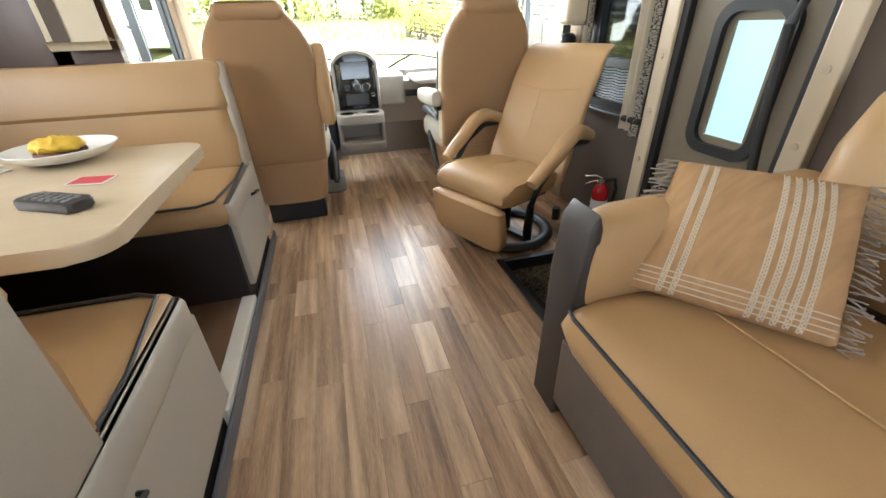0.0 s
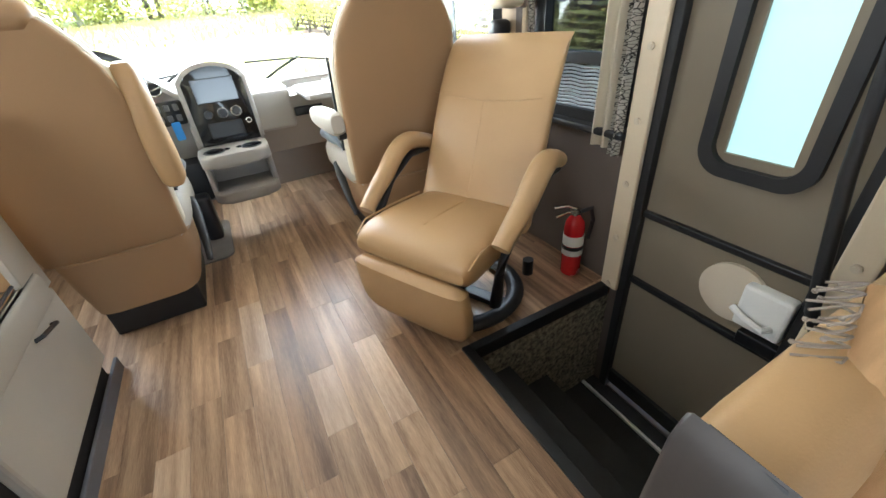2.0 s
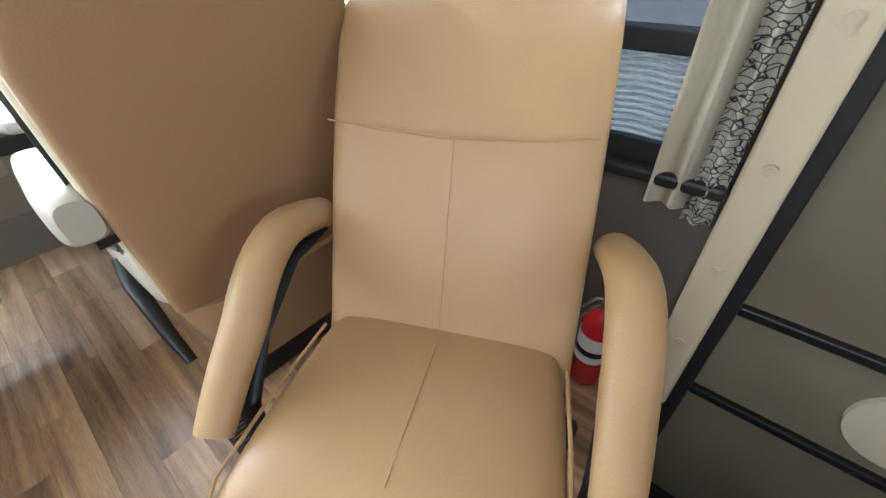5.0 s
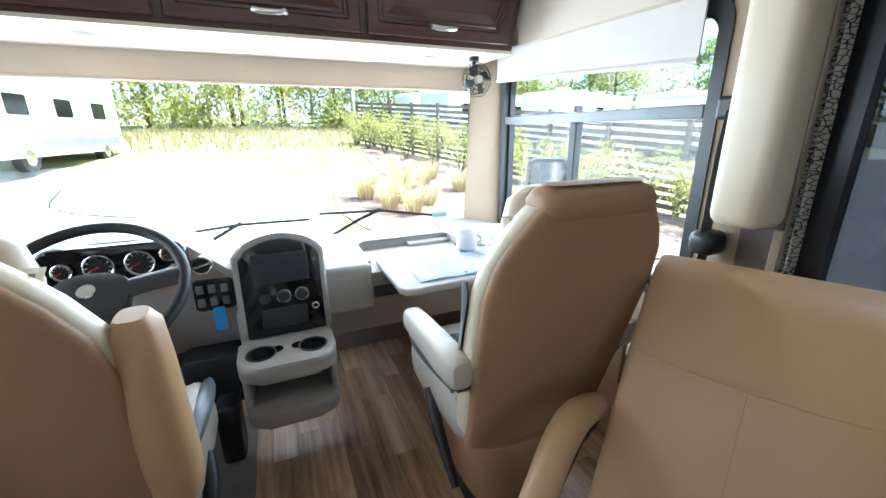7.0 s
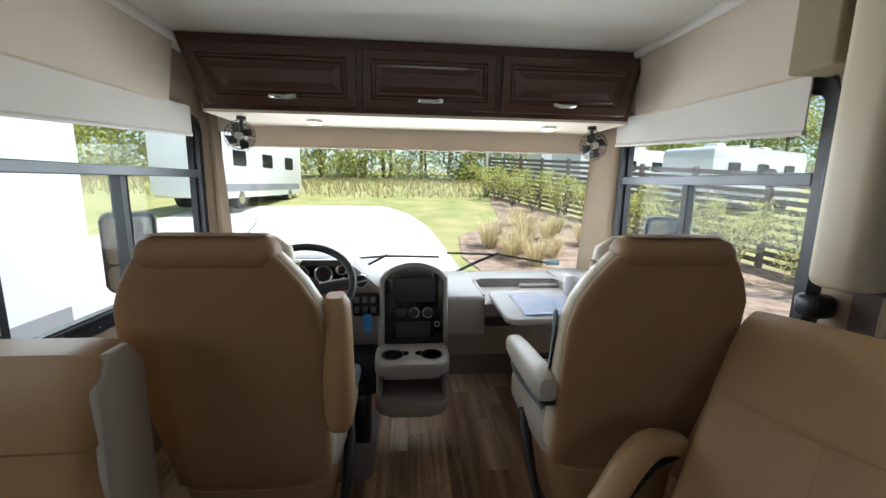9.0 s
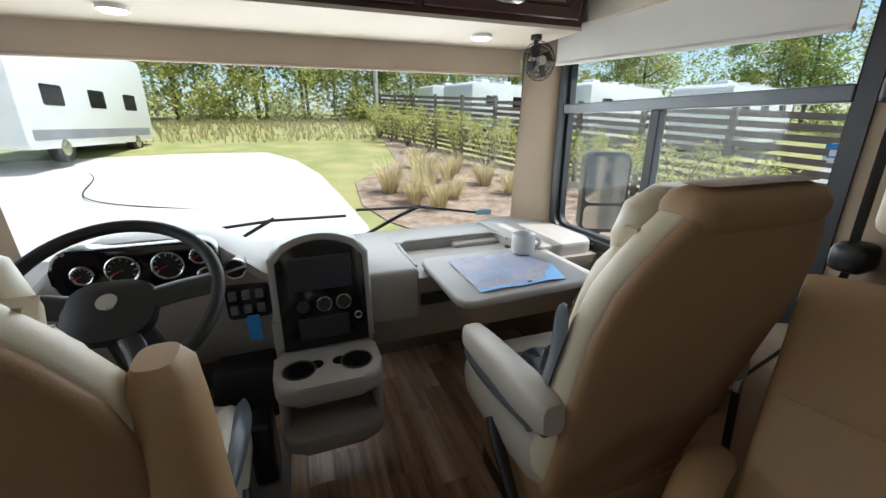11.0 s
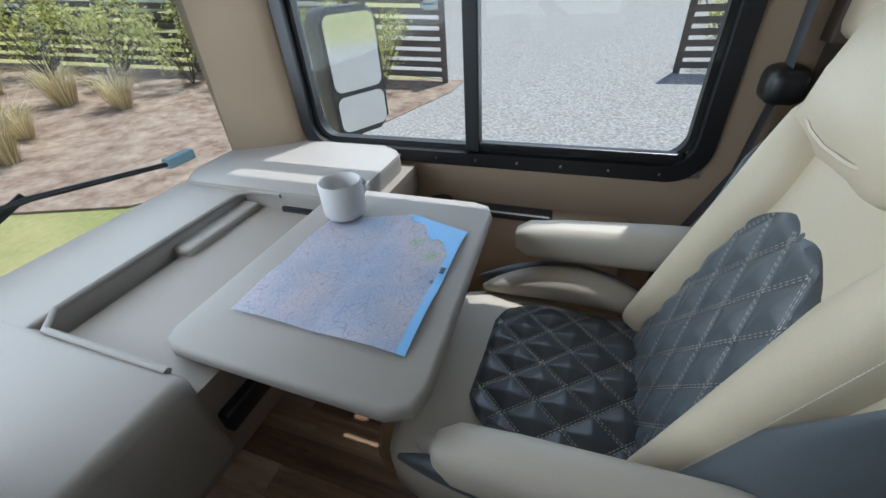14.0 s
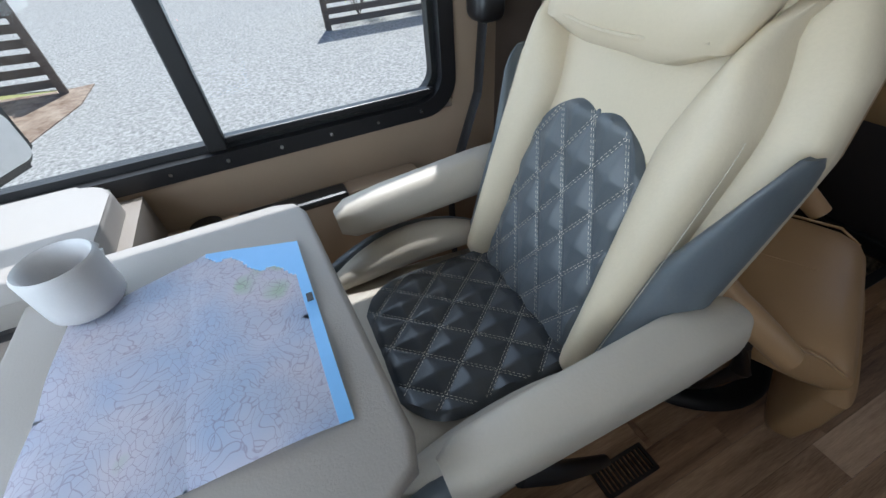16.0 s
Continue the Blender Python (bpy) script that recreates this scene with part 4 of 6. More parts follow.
# ---- cab seats ----
def cab_seat(name, label, at, turn, raised):
    """Captain's chair facing +y. raised: the aisle arm is folded up."""
    st = thing(name, label, "seat", Matrix.Translation(at) @ pose(0, 0, 0, 0, 0, turn), "cab seats")
    N = 32

    def back_y(z):      # rear face of the leaning back
        return 0.055 - 0.25 * max(0.0, z - 0.30)

    def fy(z):          # front face of the back, between the bolsters
        return 0.145 - 0.32 * (z - 0.51)

    def half(z):        # half width of the back
        return 0.225 + 0.025 * math.sin(math.pi * min(1.0, max(0.0, (z - 0.40) / 0.55)) * 0.5) - 2.2 * max(0.0, z - 0.86) ** 2

    b = bmnew()
    rings = []
    for z in (0.36, 0.45, 0.60, 0.75, 0.86, 0.94, 1.0, 1.045, 1.075):
        th = (fy(z) - back_y(z)) * 0.5 if z > 0.45 else 0.07
        rings.append([(x, y, z) for x, y in oval(N, 0, back_y(z) + th / 2, half(z) - 0.006, th / 2, 3.4)])
    loft(b, rings)
    part("backrest", b, TANBACK, st, "tan vinyl shell", True)
    b = bmnew()
    cushion(b, -0.150, 0.150, -0.05, 0.05, -0.04, 0.035, 0.006, 0.03, m=Matrix.Translation((0, back_y(1.08) + 0.05, 1.075)))
    part("top_roll", b, TANBACK, st, "", True)
    b = bmnew()
    rings = []
    for z in (0.40, 0.46, 0.60, 0.75, 0.86, 0.94, 1.0, 1.045, 1.07):
        y0, y1 = back_y(z) + 0.018, fy(z) - 0.012
        rings.append([(x, y, z) for x, y in oval(N, 0, (y0 + y1) / 2, half(z), (y1 - y0) / 2, 4.5)])
    loft(b, rings)
    part("back_side", b, CREAM, st, "cream leather side of the back", True)
    b = bmnew()
    hr = []
    for z, hw, th in ((0.935, 0.10, 0.04), (0.955, 0.145, 0.08), (1.01, 0.160, 0.105), (1.07, 0.155, 0.10), (1.10, 0.12, 0.06)):
        hr.append([(x, y + 0.003 * math.sin(x * 60 + z * 40), z) for x, y in oval(N, 0, fy(z) + 0.025, hw, th / 2, 2.8)])
    loft(b, hr)
    hd = part("headrest", b, CREAM, st, "cream leather headrest", True)
    b = bmnew()
    tube(b, [(x, fy(0.955) + 0.066 - 1.2 * x * x, 0.957 + 0.5 * x * x) for x in (-0.13, -0.09, -0.045, 0, 0.045, 0.09, 0.13)], 0.003, 6)
    part("piping", b, CREAM, hd)

    def panel(nm, mt, xa, xb, z0, z1, off, puff, lab, deep=0.03):
        """Stuffed strip on the front of the back, from xa(z) to xb(z); off(u): how far forward."""
        b = bmnew()
        nu, nv = 10, 30
        front, rear = [], []
        for j in range(nv + 1):
            v = j / nv
            z = z0 + (z1 - z0) * v
            end = max(0.0, min(1.0, v / 0.08, (1 - v) / 0.10)) ** 0.5
            fr, re = [], []
            for i in range(nu + 1):
                u = i / nu
                x = xa(z) + (xb(z) - xa(z)) * u
                y = fy(z) + off(u) * (0.3 + 0.7 * end)
                fr.append(b.verts.new((x, y + puff * end * max(0.0, math.sin(math.pi * u)) ** 0.55, z)))
                re.append(b.verts.new((x, min(y, fy(z)) - deep, z)))
            front.append(fr)
            rear.append(re)
        for g in (front, rear):
            for j in range(nv):
                for i in range(nu):
                    b.faces.new((g[j][i], g[j][i + 1], g[j + 1][i + 1], g[j + 1][i]))
        for j in range(nv):
            for i in (0, nu):
                b.faces.new((front[j][i], front[j + 1][i], rear[j + 1][i], rear[j][i]))
        for i in range(nu):
            for j in (0, nv):
                b.faces.new((front[j][i], front[j][i + 1], rear[j][i + 1], rear[j][i]))
        return part(nm, b, mt, st, lab, True)

    def seam(z):        # where the middle meets the inner bolsters
        return 0.140 - 0.10 * max(0.0, z - 0.50) + 0.9 * max(0.0, z - 0.84) ** 1.4

    panel("back_cushion", CREAM, lambda z: -seam(z) - 0.004, lambda z: seam(z) + 0.004, 0.74, 1.04, lambda u: 0.0, 0.010, "cream leather upper back")
    for q in (-1, 1):
        panel("inner_bolster", CREAM, lambda z: q * seam(z), lambda z: q * max(seam(z) + 0.02, half(z) - 0.052), 0.49, 1.0, lambda u: 0.014 * u, 0.038, "cream leather bolster")
        ob = panel("outer_bolster", CHAR2, lambda z: q * (half(z) - 0.052 * min(1.0, (z - 0.49) / 0.06, (0.895 - z) / 0.16)), lambda z: q * (half(z) + 0.006), 0.50, 0.885, lambda u: 0.014 - 0.045 * u * u, 0.012, "slate grey leather bolster", 0.010)
        b = bmnew()
        for k in range(90):
            z = 0.53 + 0.36 * k / 90
            rod(b, (q * (half(z) - 0.046), fy(z) + 0.0225, z), (q * (half(z) - 0.046), fy(z + 0.0026) + 0.0225, z + 0.0026), 0.0006, 4)
        tagged(part("stitching", b, THREAD, ob), kind="stuff")
    def quilt(nm, f, wide, nx, ny, mt, lines):
        """Diamond-quilted pad: f(u, v) -> point, normal; wide(v): the pad's width there."""
        b = bmnew()
        g = {}
        for i in range(nx + 1):
            for j in range(ny + 1):
                v = j / ny
                u = 0.5 + (i / nx - 0.5) * wide(v)
                p, nrm = f(u, v)
                a, c = (u * lines + v * lines * 0.8) % 1.0, (u * lines - v * lines * 0.8) % 1.0
                d = min(a, 1 - a, c, 1 - c)
                edge = min(1.0, min(i, nx - i) / 3.0, min(j, ny - j) / 3.0)
                g[i, j] = b.verts.new(p + nrm * edge * (0.005 + 0.010 * min(1.0, d / 0.42) ** 0.7))
        for i in range(nx):
            for j in range(ny):
                b.faces.new((g[i, j], g[i + 1, j], g[i + 1, j + 1], g[i, j + 1]))
        o = part(nm, b, mt, st, "charcoal diamond-quilted leather", True)
        b = bmnew()
        for fam in (1, -1):
            for k in range(-12, 24):
                for q in range(0, 260, 4):
                    u = q / 260
                    v = (k - u * lines) / (lines * 0.8) if fam == 1 else (u * lines - k) / (lines * 0.8)
                    for off in (-0.011, 0.011):
                        vv = v + off
                        if 0.03 < vv < 0.97 and abs(u - 0.5) < 0.5 * wide(vv) - 0.03:
                            p, nrm = f(u, vv)
                            p2, _ = f(u + 0.0085, vv + (-1 if fam == 1 else 1) * 0.0085 / 0.8)
                            c = p + nrm * 0.0115
                            t = p2 - p
                            w = t.cross(nrm).normalized() * 0.0004
                            b.faces.new([b.verts.new(x) for x in (c - w, c + w, c + t + w, c + t - w)])
        tagged(part("stitching", b, THREAD, o), kind="stuff")
    nb = Vector((0, 0.95, 0.30))
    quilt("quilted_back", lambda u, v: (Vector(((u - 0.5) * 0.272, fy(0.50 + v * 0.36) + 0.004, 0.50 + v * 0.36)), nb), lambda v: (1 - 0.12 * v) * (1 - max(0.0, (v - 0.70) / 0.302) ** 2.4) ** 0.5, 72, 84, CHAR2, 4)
    # seat
    b = bmnew()
    rings = []
    for y, hw, zt in ((0.06, 0.20, 0.47), (0.14, 0.235, 0.495), (0.36, 0.25, 0.502), (0.47, 0.248, 0.502), (0.53, 0.232, 0.490), (0.56, 0.20, 0.46), (0.57, 0.16, 0.42)):
        rings.append([(x, y, z) for x, z in oval(N, 0, (zt + 0.31) / 2, hw, (zt - 0.31) / 2, 3.4)])
    loft(b, rings)
    part("seat_cushion", b, GREYV, st, "beige grey leather seat", True)
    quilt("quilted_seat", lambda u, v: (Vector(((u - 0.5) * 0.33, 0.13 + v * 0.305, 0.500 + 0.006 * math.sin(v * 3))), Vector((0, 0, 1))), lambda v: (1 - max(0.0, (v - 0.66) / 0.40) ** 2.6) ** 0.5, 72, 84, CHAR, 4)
    for s in (-1, 1):
        b = bmnew()
        tube(b, curve_pts(lambda u: (s * (0.205 + 0.015 * math.sin(u * math.pi)), 0.12 + u * 0.37, 0.495 + 0.04 * math.sin(math.pi * min(1, 0.15 + u * 0.85))), 12), lambda u: 0.044 * max(0.06, math.sin(math.pi * (0.08 + 0.9 * u))) ** 0.6, 12, flat=0.9)
        part("seat_bolster", b, GREYV, st, "", True)
        b = bmnew()
        tube(b, curve_pts(lambda u: (s * (0.238 + 0.012 * math.sin(u * math.pi)), 0.12 + u * 0.39, 0.497 + 0.045 * math.sin(math.pi * min(1, 0.15 + u * 0.85))), 12), lambda u: 0.027 * max(0.06, math.sin(math.pi * u)) ** 0.6, 10)
        part("seat_side_piping", b, CHAR2, st, "slate leather side band", True)
    # skirt and pedestal
    b = bmnew()
    rings = []
    for z, hw, ya, yb in ((0.13, 0.185, 0.03, 0.56), (0.25, 0.205, 0.02, 0.60), (0.36, 0.222, 0.02, 0.62)):
        rings.append([(x, y, z) for x, y in oval(N, 0, (ya + yb) / 2, hw, (yb - ya) / 2, 5)])
    loft(b, rings)
    part("skirt", b, TANBACK, st, "tan vinyl skirt", True)
    b = bmnew()
    tube(b, [(x, y, 0.36) for x, y in oval(36, 0, 0.32, 0.224, 0.302, 5)], 0.004, 6, True)
    part("skirt_piping", b, TANBACK, st)
    b = bmnew()
    box(b, -0.16, 0.16, 0.08, 0.52, 0.0, 0.135, 0.01)
    part("pedestal", b, BLACK, st)
    # arms
    for s in (-1, 1):
        up = raised == s
        b = bmnew()
        prof = [(0.0, 0.024, 0.034), (0.02, 0.034, 0.045), (0.10, 0.037, 0.048), (0.30, 0.035, 0.044), (0.37, 0.032, 0.038), (0.395, 0.020, 0.024)]
        rr = []
        for d, hw, hh in prof:
            rr.append([(p[0], d, p[1]) for p in oval(20, 0, 0, hw, hh, 3)])
        loft(b, rr)
        if up:
            m = Matrix.Translation((s * 0.262, 0.01, 0.565)) @ pose(0, 0, 0, 94, 0, 0) @ Matrix.Diagonal((1.1, 0.97, 1.15, 1))
        else:
            m = Matrix.Translation((s * 0.262, 0.0, 0.645)) @ pose(0, 0, 0, -4, 0, 0) @ Matrix.Diagonal((1.05, 1.08, 1.0, 1))
        bmesh.ops.transform(b, matrix=m, verts=b.verts[:])
        a = part("armrest", b, TAN if up else GREYV, st, "padded folding armrest", True)
        b = bmnew()
        rod(b, (s * 0.22, 0.045, 0.60), (s * 0.262, 0.045, 0.60), 0.028, 16)
        part("arm_pivot", b, BLACK, st)
    b = bmnew()   # recliner lever and side controls on the aisle side
    q = -1 if raised >= 0 and at[0] > 0 else 1
    tube(b, [(q * 0.235, 0.30, 0.40), (q * 0.25, 0.24, 0.36), (q * 0.25, 0.14, 0.27), (q * 0.245, 0.08, 0.21)], lambda u: 0.024 - 0.012 * u, 10, flat=0.7)
    part("recliner_lever", b, BLACK, st, "black plastic lever", True)
    return st


cab_seat("passenger_seat", "tan and cream leather captain's seat with quilted charcoal inserts", (0.645, 2.50, 0), -1, 0)
cab_seat("driver_seat", "tan leather driver's captain seat with one raised armrest", (-0.475, 2.49, 0), 0, 1)

# ---- recliner ----
rc = thing("recliner_chair", "tan leather swivel recliner with curved arms and a footrest", "chair", Matrix.Translation((0.61, 2.035, 0)) @ pose(0, 0, 0, 0, 0, 115))
b = bmnew()
rings = []
for i, (y, z) in enumerate(((-0.10, 0.31), (-0.135, 0.38), (-0.185, 0.50), (-0.235, 0.62), (-0.29, 0.74), (-0.345, 0.835), (-0.385, 0.885), (-0.42, 0.90))):
    hw = 0.245 - 0.002 * i
    th = 0.075 if i < 6 else (0.06 if i == 6 else 0.035)
    rings.append([(x, y - 0.03 + p, z - p * 0.35) for x, p in oval(36, 0, 0, hw, th / 2, 5)])
loft(b, rings)
part("backrest", b, TAN, rc, "", True)
b = bmnew()
tube(b, [(0, -0.100, 0.39), (0, -0.149, 0.50), (0, -0.199, 0.62), (0, -0.240, 0.715)], 0.0012, 5)
tube(b, [(-0.218, -0.243, 0.733), (-0.12, -0.242, 0.72), (0, -0.241, 0.715), (0.12, -0.242, 0.72), (0.218, -0.243, 0.733)], 0.0018, 5)
part("back_seams", b, TAN, rc)
b = bmnew()
rings = []
for y, hw, zt, zb in ((-0.15, 0.215, 0.375, 0.29), (-0.10, 0.228, 0.385, 0.275), (0.0, 0.235, 0.395, 0.27), (0.12, 0.238, 0.405, 0.265), (0.20, 0.238, 0.40, 0.265), (0.245, 0.234, 0.38, 0.275), (0.268, 0.225, 0.35, 0.30)):
    rings.append([(x, y, z) for x, z in oval(36, 0, (zt + zb) / 2, hw, (zt - zb) / 2, 4.5)])
loft(b, rings)
part("seat", b, TAN, rc, "", True)
b = bmnew()
tube(b, [(0, -0.09, 0.388), (0, 0.05, 0.4), (0, 0.16, 0.4055)], 0.0016, 5)
for s in (-1, 1):
    tube(b, [(s * 0.232, -0.10, 0.372), (s * 0.238, 0.05, 0.383), (s * 0.24, 0.2, 0.385), (s * 0.234, 0.25, 0.355)], 0.0035, 6)
part("seat_seams", b, TAN, rc)
b = bmnew()
rings = []
for d, hw, th in ((0.0, 0.20, 0.03), (0.02, 0.234, 0.075), (0.11, 0.238, 0.085), (0.19, 0.232, 0.08), (0.228, 0.205, 0.055), (0.24, 0.15, 0.02)):
    rings.append([(x, 0.272 + p - d * 0.10, 0.290 - d) for x, p in oval(36, 0, 0, hw, th / 2, 4)])
loft(b, rings)
part("footrest", b, TAN, rc, "", True)
for s in (-1, 1):
    b = bmnew()
    tube(b, curve_pts(lambda u: (s * (0.282 + 0.012 * math.sin(u * 3.14)), -0.25 + 0.40 * u, 0.535 + 0.035 * math.sin(math.pi * min(1, u * 1.5)) - 0.15 * max(0, u - 0.25) ** 1.6 * 1.55), 18), lambda u: 0.040 * (0.72 + 0.28 * math.sin(math.pi * (0.2 + 0.75 * u))), 14, flat=0.85)
    part("armrest", b, TAN, rc, "", True)
    b = bmnew()
    tube(b, [(s * 0.285, -0.23, 0.51), (s * 0.285, -0.12, 0.515), (s * 0.285, 0.0, 0.455), (s * 0.275, 0.085, 0.375), (s * 0.258, 0.11, 0.27), (s * 0.23, 0.08, 0.14), (s * 0.20, 0.04, 0.055)], 0.022, 10, flat=0.55)
    part("arm_support", b, BLACK, rc, "black bentwood support", True)
b = bmnew()
tube(b, curve_pts(lambda u: (0.225 * math.cos(u * 6.2832), -0.02 + 0.225 * math.sin(u * 6.2832), 0.022), 41)[:-1], 0.034, 10, True, flat=0.6)
part("ring_base", b, BLACK, rc, "black ring base", True)
b = bmnew()
rod(b, (0, -0.02, 0.02), (0, -0.02, 0.27), 0.03, 16)
box(b, -0.16, 0.16, -0.14, 0.12, 0.235, 0.262, 0.004)
box(b, -0.22, 0.22, -0.045, 0.005, 0.01, 0.035, 0.004)
part("swivel_post", b, BLACK, rc)
b = bmnew()
rod(b, (-0.26, -0.10, 0.14), (-0.26, -0.10, 0.20), 0.02, 14)
part("tension_knob", b, BLACK, rc)

# ---- sofa ----
sf = thing("sofa", "tan leather sofa with grey outer side and dark piping", "sofa", Matrix.Translation((-0.02, 0.01, 0.0)))
b = bmnew()
rings = []
for y, d in ((-1.5, 0), (-0.4, 0), (0.3, 0), (0.85, 0), (0.90, 0.012), (0.912, 0.03)):
    rings.append([(x, y, z) for x, z in ((0.305 + d, 0.2950), (0.282 + d, 0.3550), (0.30 + d, 0.4000 - d), (0.40, 0.4200 - d), (0.70, 0.4100 - d), (0.95, 0.3950 - d), (0.95, 0.26), (0.33 + d, 0.26))])
loft(b, rings)
part("seat_cushion", b, TAN, sf, "", True)
b = bmnew()
tube(b, [(0.297, -1.5, 0.4020), (0.297, 0.86, 0.4020), (0.31, 0.895, 0.3950), (0.34, 0.913, 0.3850)], 0.0055, 6)
part("seat_piping", b, PIPE, sf, "dark piping")
b = bmnew()
tube(b, [(0.62, -1.5, 0.4205), (0.62, 0.3, 0.4205), (0.60, 0.9, 0.4170)], 0.003, 5)
part("seat_seam", b, TAN, sf)
b = bmnew()
box(b, 0.315, 1.1, -1.5, 0.92, 0.05, 0.29, 0.012)
part("base", b, mat("grey_brown_vinyl", (0.16, 0.13, 0.11), 0.55), sf, "dark grey-brown vinyl base")
b = bmnew()
rings = []
for z, x0, x1 in ((0.40, 0.98, 1.12), (0.58, 0.90, 1.14), (0.74, 0.92, 1.15), (0.84, 0.98, 1.155), (0.88, 1.05, 1.15)):
    rings.append([(x, y, z) for x, y in rrect(x0, x1, -1.5, 0.90, min(0.07, (x1 - x0) * 0.45))])
loft(b, rings)
part("back_cushion", b, TAN, sf, "", True)
b = bmnew()
rings = []
for x, zt in ((0.345, 0.555), (0.36, 0.60), (0.45, 0.625), (0.62, 0.63), (0.85, 0.635), (1.05, 0.64)):
    rings.append([(x, y, z) for y, z in oval(24, 0.965, (zt + 0.36) / 2, 0.068 if x > 0.35 else 0.055, (zt - 0.36) / 2, 3.2)])
loft(b, rings)
part("arm_pad", b, TAN, sf, "", True)
b = bmnew()
plate(b, [(0.315, 0.0), (0.325, 0.45), (0.335, 0.60), (0.36, 0.635), (0.372, 0.60), (0.365, 0.40), (0.375, 0.0)], "y", 0.905, 1.025, 0.008, 2)
box(b, 0.36, 1.1, 0.985, 1.02, 0.0, 0.45, 0.006)
part("arm_panel", b, mat("dark_taupe_leather", (0.045, 0.037, 0.033), 0.45), sf, "dark taupe leather arm front", True)
b = bmnew()
tube(b, [(0.345, 0.912, 0.42), (0.346, 0.912, 0.60), (0.36, 0.93, 0.628), (0.362, 1.0, 0.628), (0.35, 1.02, 0.60), (0.345, 1.022, 0.3)], 0.005, 6)
part("arm_piping", b, PIPE, sf)

# pillow with woven bands and fringe
BL, BR, TR, TL = Vector((0.435, 0.905, 0.445)), Vector((0.70, 0.605, 0.430)), Vector((0.80, 0.735, 0.715)), Vector((0.59, 0.995, 0.715))
PN = (BR - BL).cross(TL - BL).normalized()
if PN.x > 0:
    PN = -PN
pl = thing("throw_pillow", "woven tan cotton pillow with cream stripes and tassel fringe", "pillow")


def pil(u, v, side=1.0, lift=0.0):
    base = (BL * (1 - u) + BR * u) * (1 - v) + (TL * (1 - u) + TR * u) * v
    puff = 0.075 * (max(0.0, math.sin(math.pi * u)) * max(0.0, math.sin(math.pi * v))) ** 0.42
    wr = 0.006 * noise.noise((u * 5, v * 7, 2)) + 0.004 * math.sin(u * 26 + v * 3) * (1 - abs(2 * u - 1)) * 0.3
    return base + PN * (side * (puff + wr) + lift) - PN * 0.02


b = bmnew()
n = 36
for side in (1, -1):
    g = [[b.verts.new(pil(i / n, j / n, side)) for j in range(n + 1)] for i in range(n + 1)]
    for i in range(n):
        for j in range(n):
            b.faces.new((g[i][j], g[i + 1][j], g[i + 1][j + 1], g[i][j + 1]))
bmesh.ops.remove_doubles(b, verts=b.verts[:], dist=0.0015)
part("cover", b, WEAVE, pl, "", True)
for u0 in (0.17, 0.235, 0.60, 0.66, 0.715, 0.77, 0.83):    # woven stripe bands
    b = bmnew()
    for off in (-0.012, 0.012):
        tube(b, [pil(u0 + off, v / 40, 1, 0.001) for v in range(1, 40)], 0.0016, 5)
    for v in range(2, 76):
        c = pil(u0 + (0.004 if v % 2 else -0.004), v / 78, 1, 0.0015)
        bmesh.ops.create_icosphere(b, subdivisions=1, radius=0.0032, matrix=Matrix.Translation(c))
    part("stripe", b, THREADW, pl, "raised cream woven stripe")
for v0 in (0.06, 0.10, 0.14, 0.18):
    b = bmnew()
    tube(b, [pil(u / 40, v0, 1, 0.001) for u in range(1, 40)], 0.0018, 5)
    part("stripe", b, THREADW, pl)
b = bmnew()
rng = random.Random(4)
for u0 in (0.0, 1.0):
    for k in range(26):
        v = k / 25
        p = pil(u0, v)
        outd = (BL - BR).normalized() * (1 if u0 == 0 else -1)
        for q in range(3):
            d = outd * rng.uniform(0.02, 0.045) + Vector((rng.uniform(-1, 1), rng.uniform(-1, 1), rng.uniform(-1.6, 0.3))) * 0.012
            tube(b, [p, p + d * 0.5 + PN * rng.uniform(-0.006, 0.012), p + d], 0.0019, 5)
        bmesh.ops.create_icosphere(b, subdivisions=1, radius=0.004, matrix=Matrix.Translation(p + d))
fr = tagged(part("fringe", b, FRINGE, pl, "grey-brown knotted tassels"), kind="stuff")

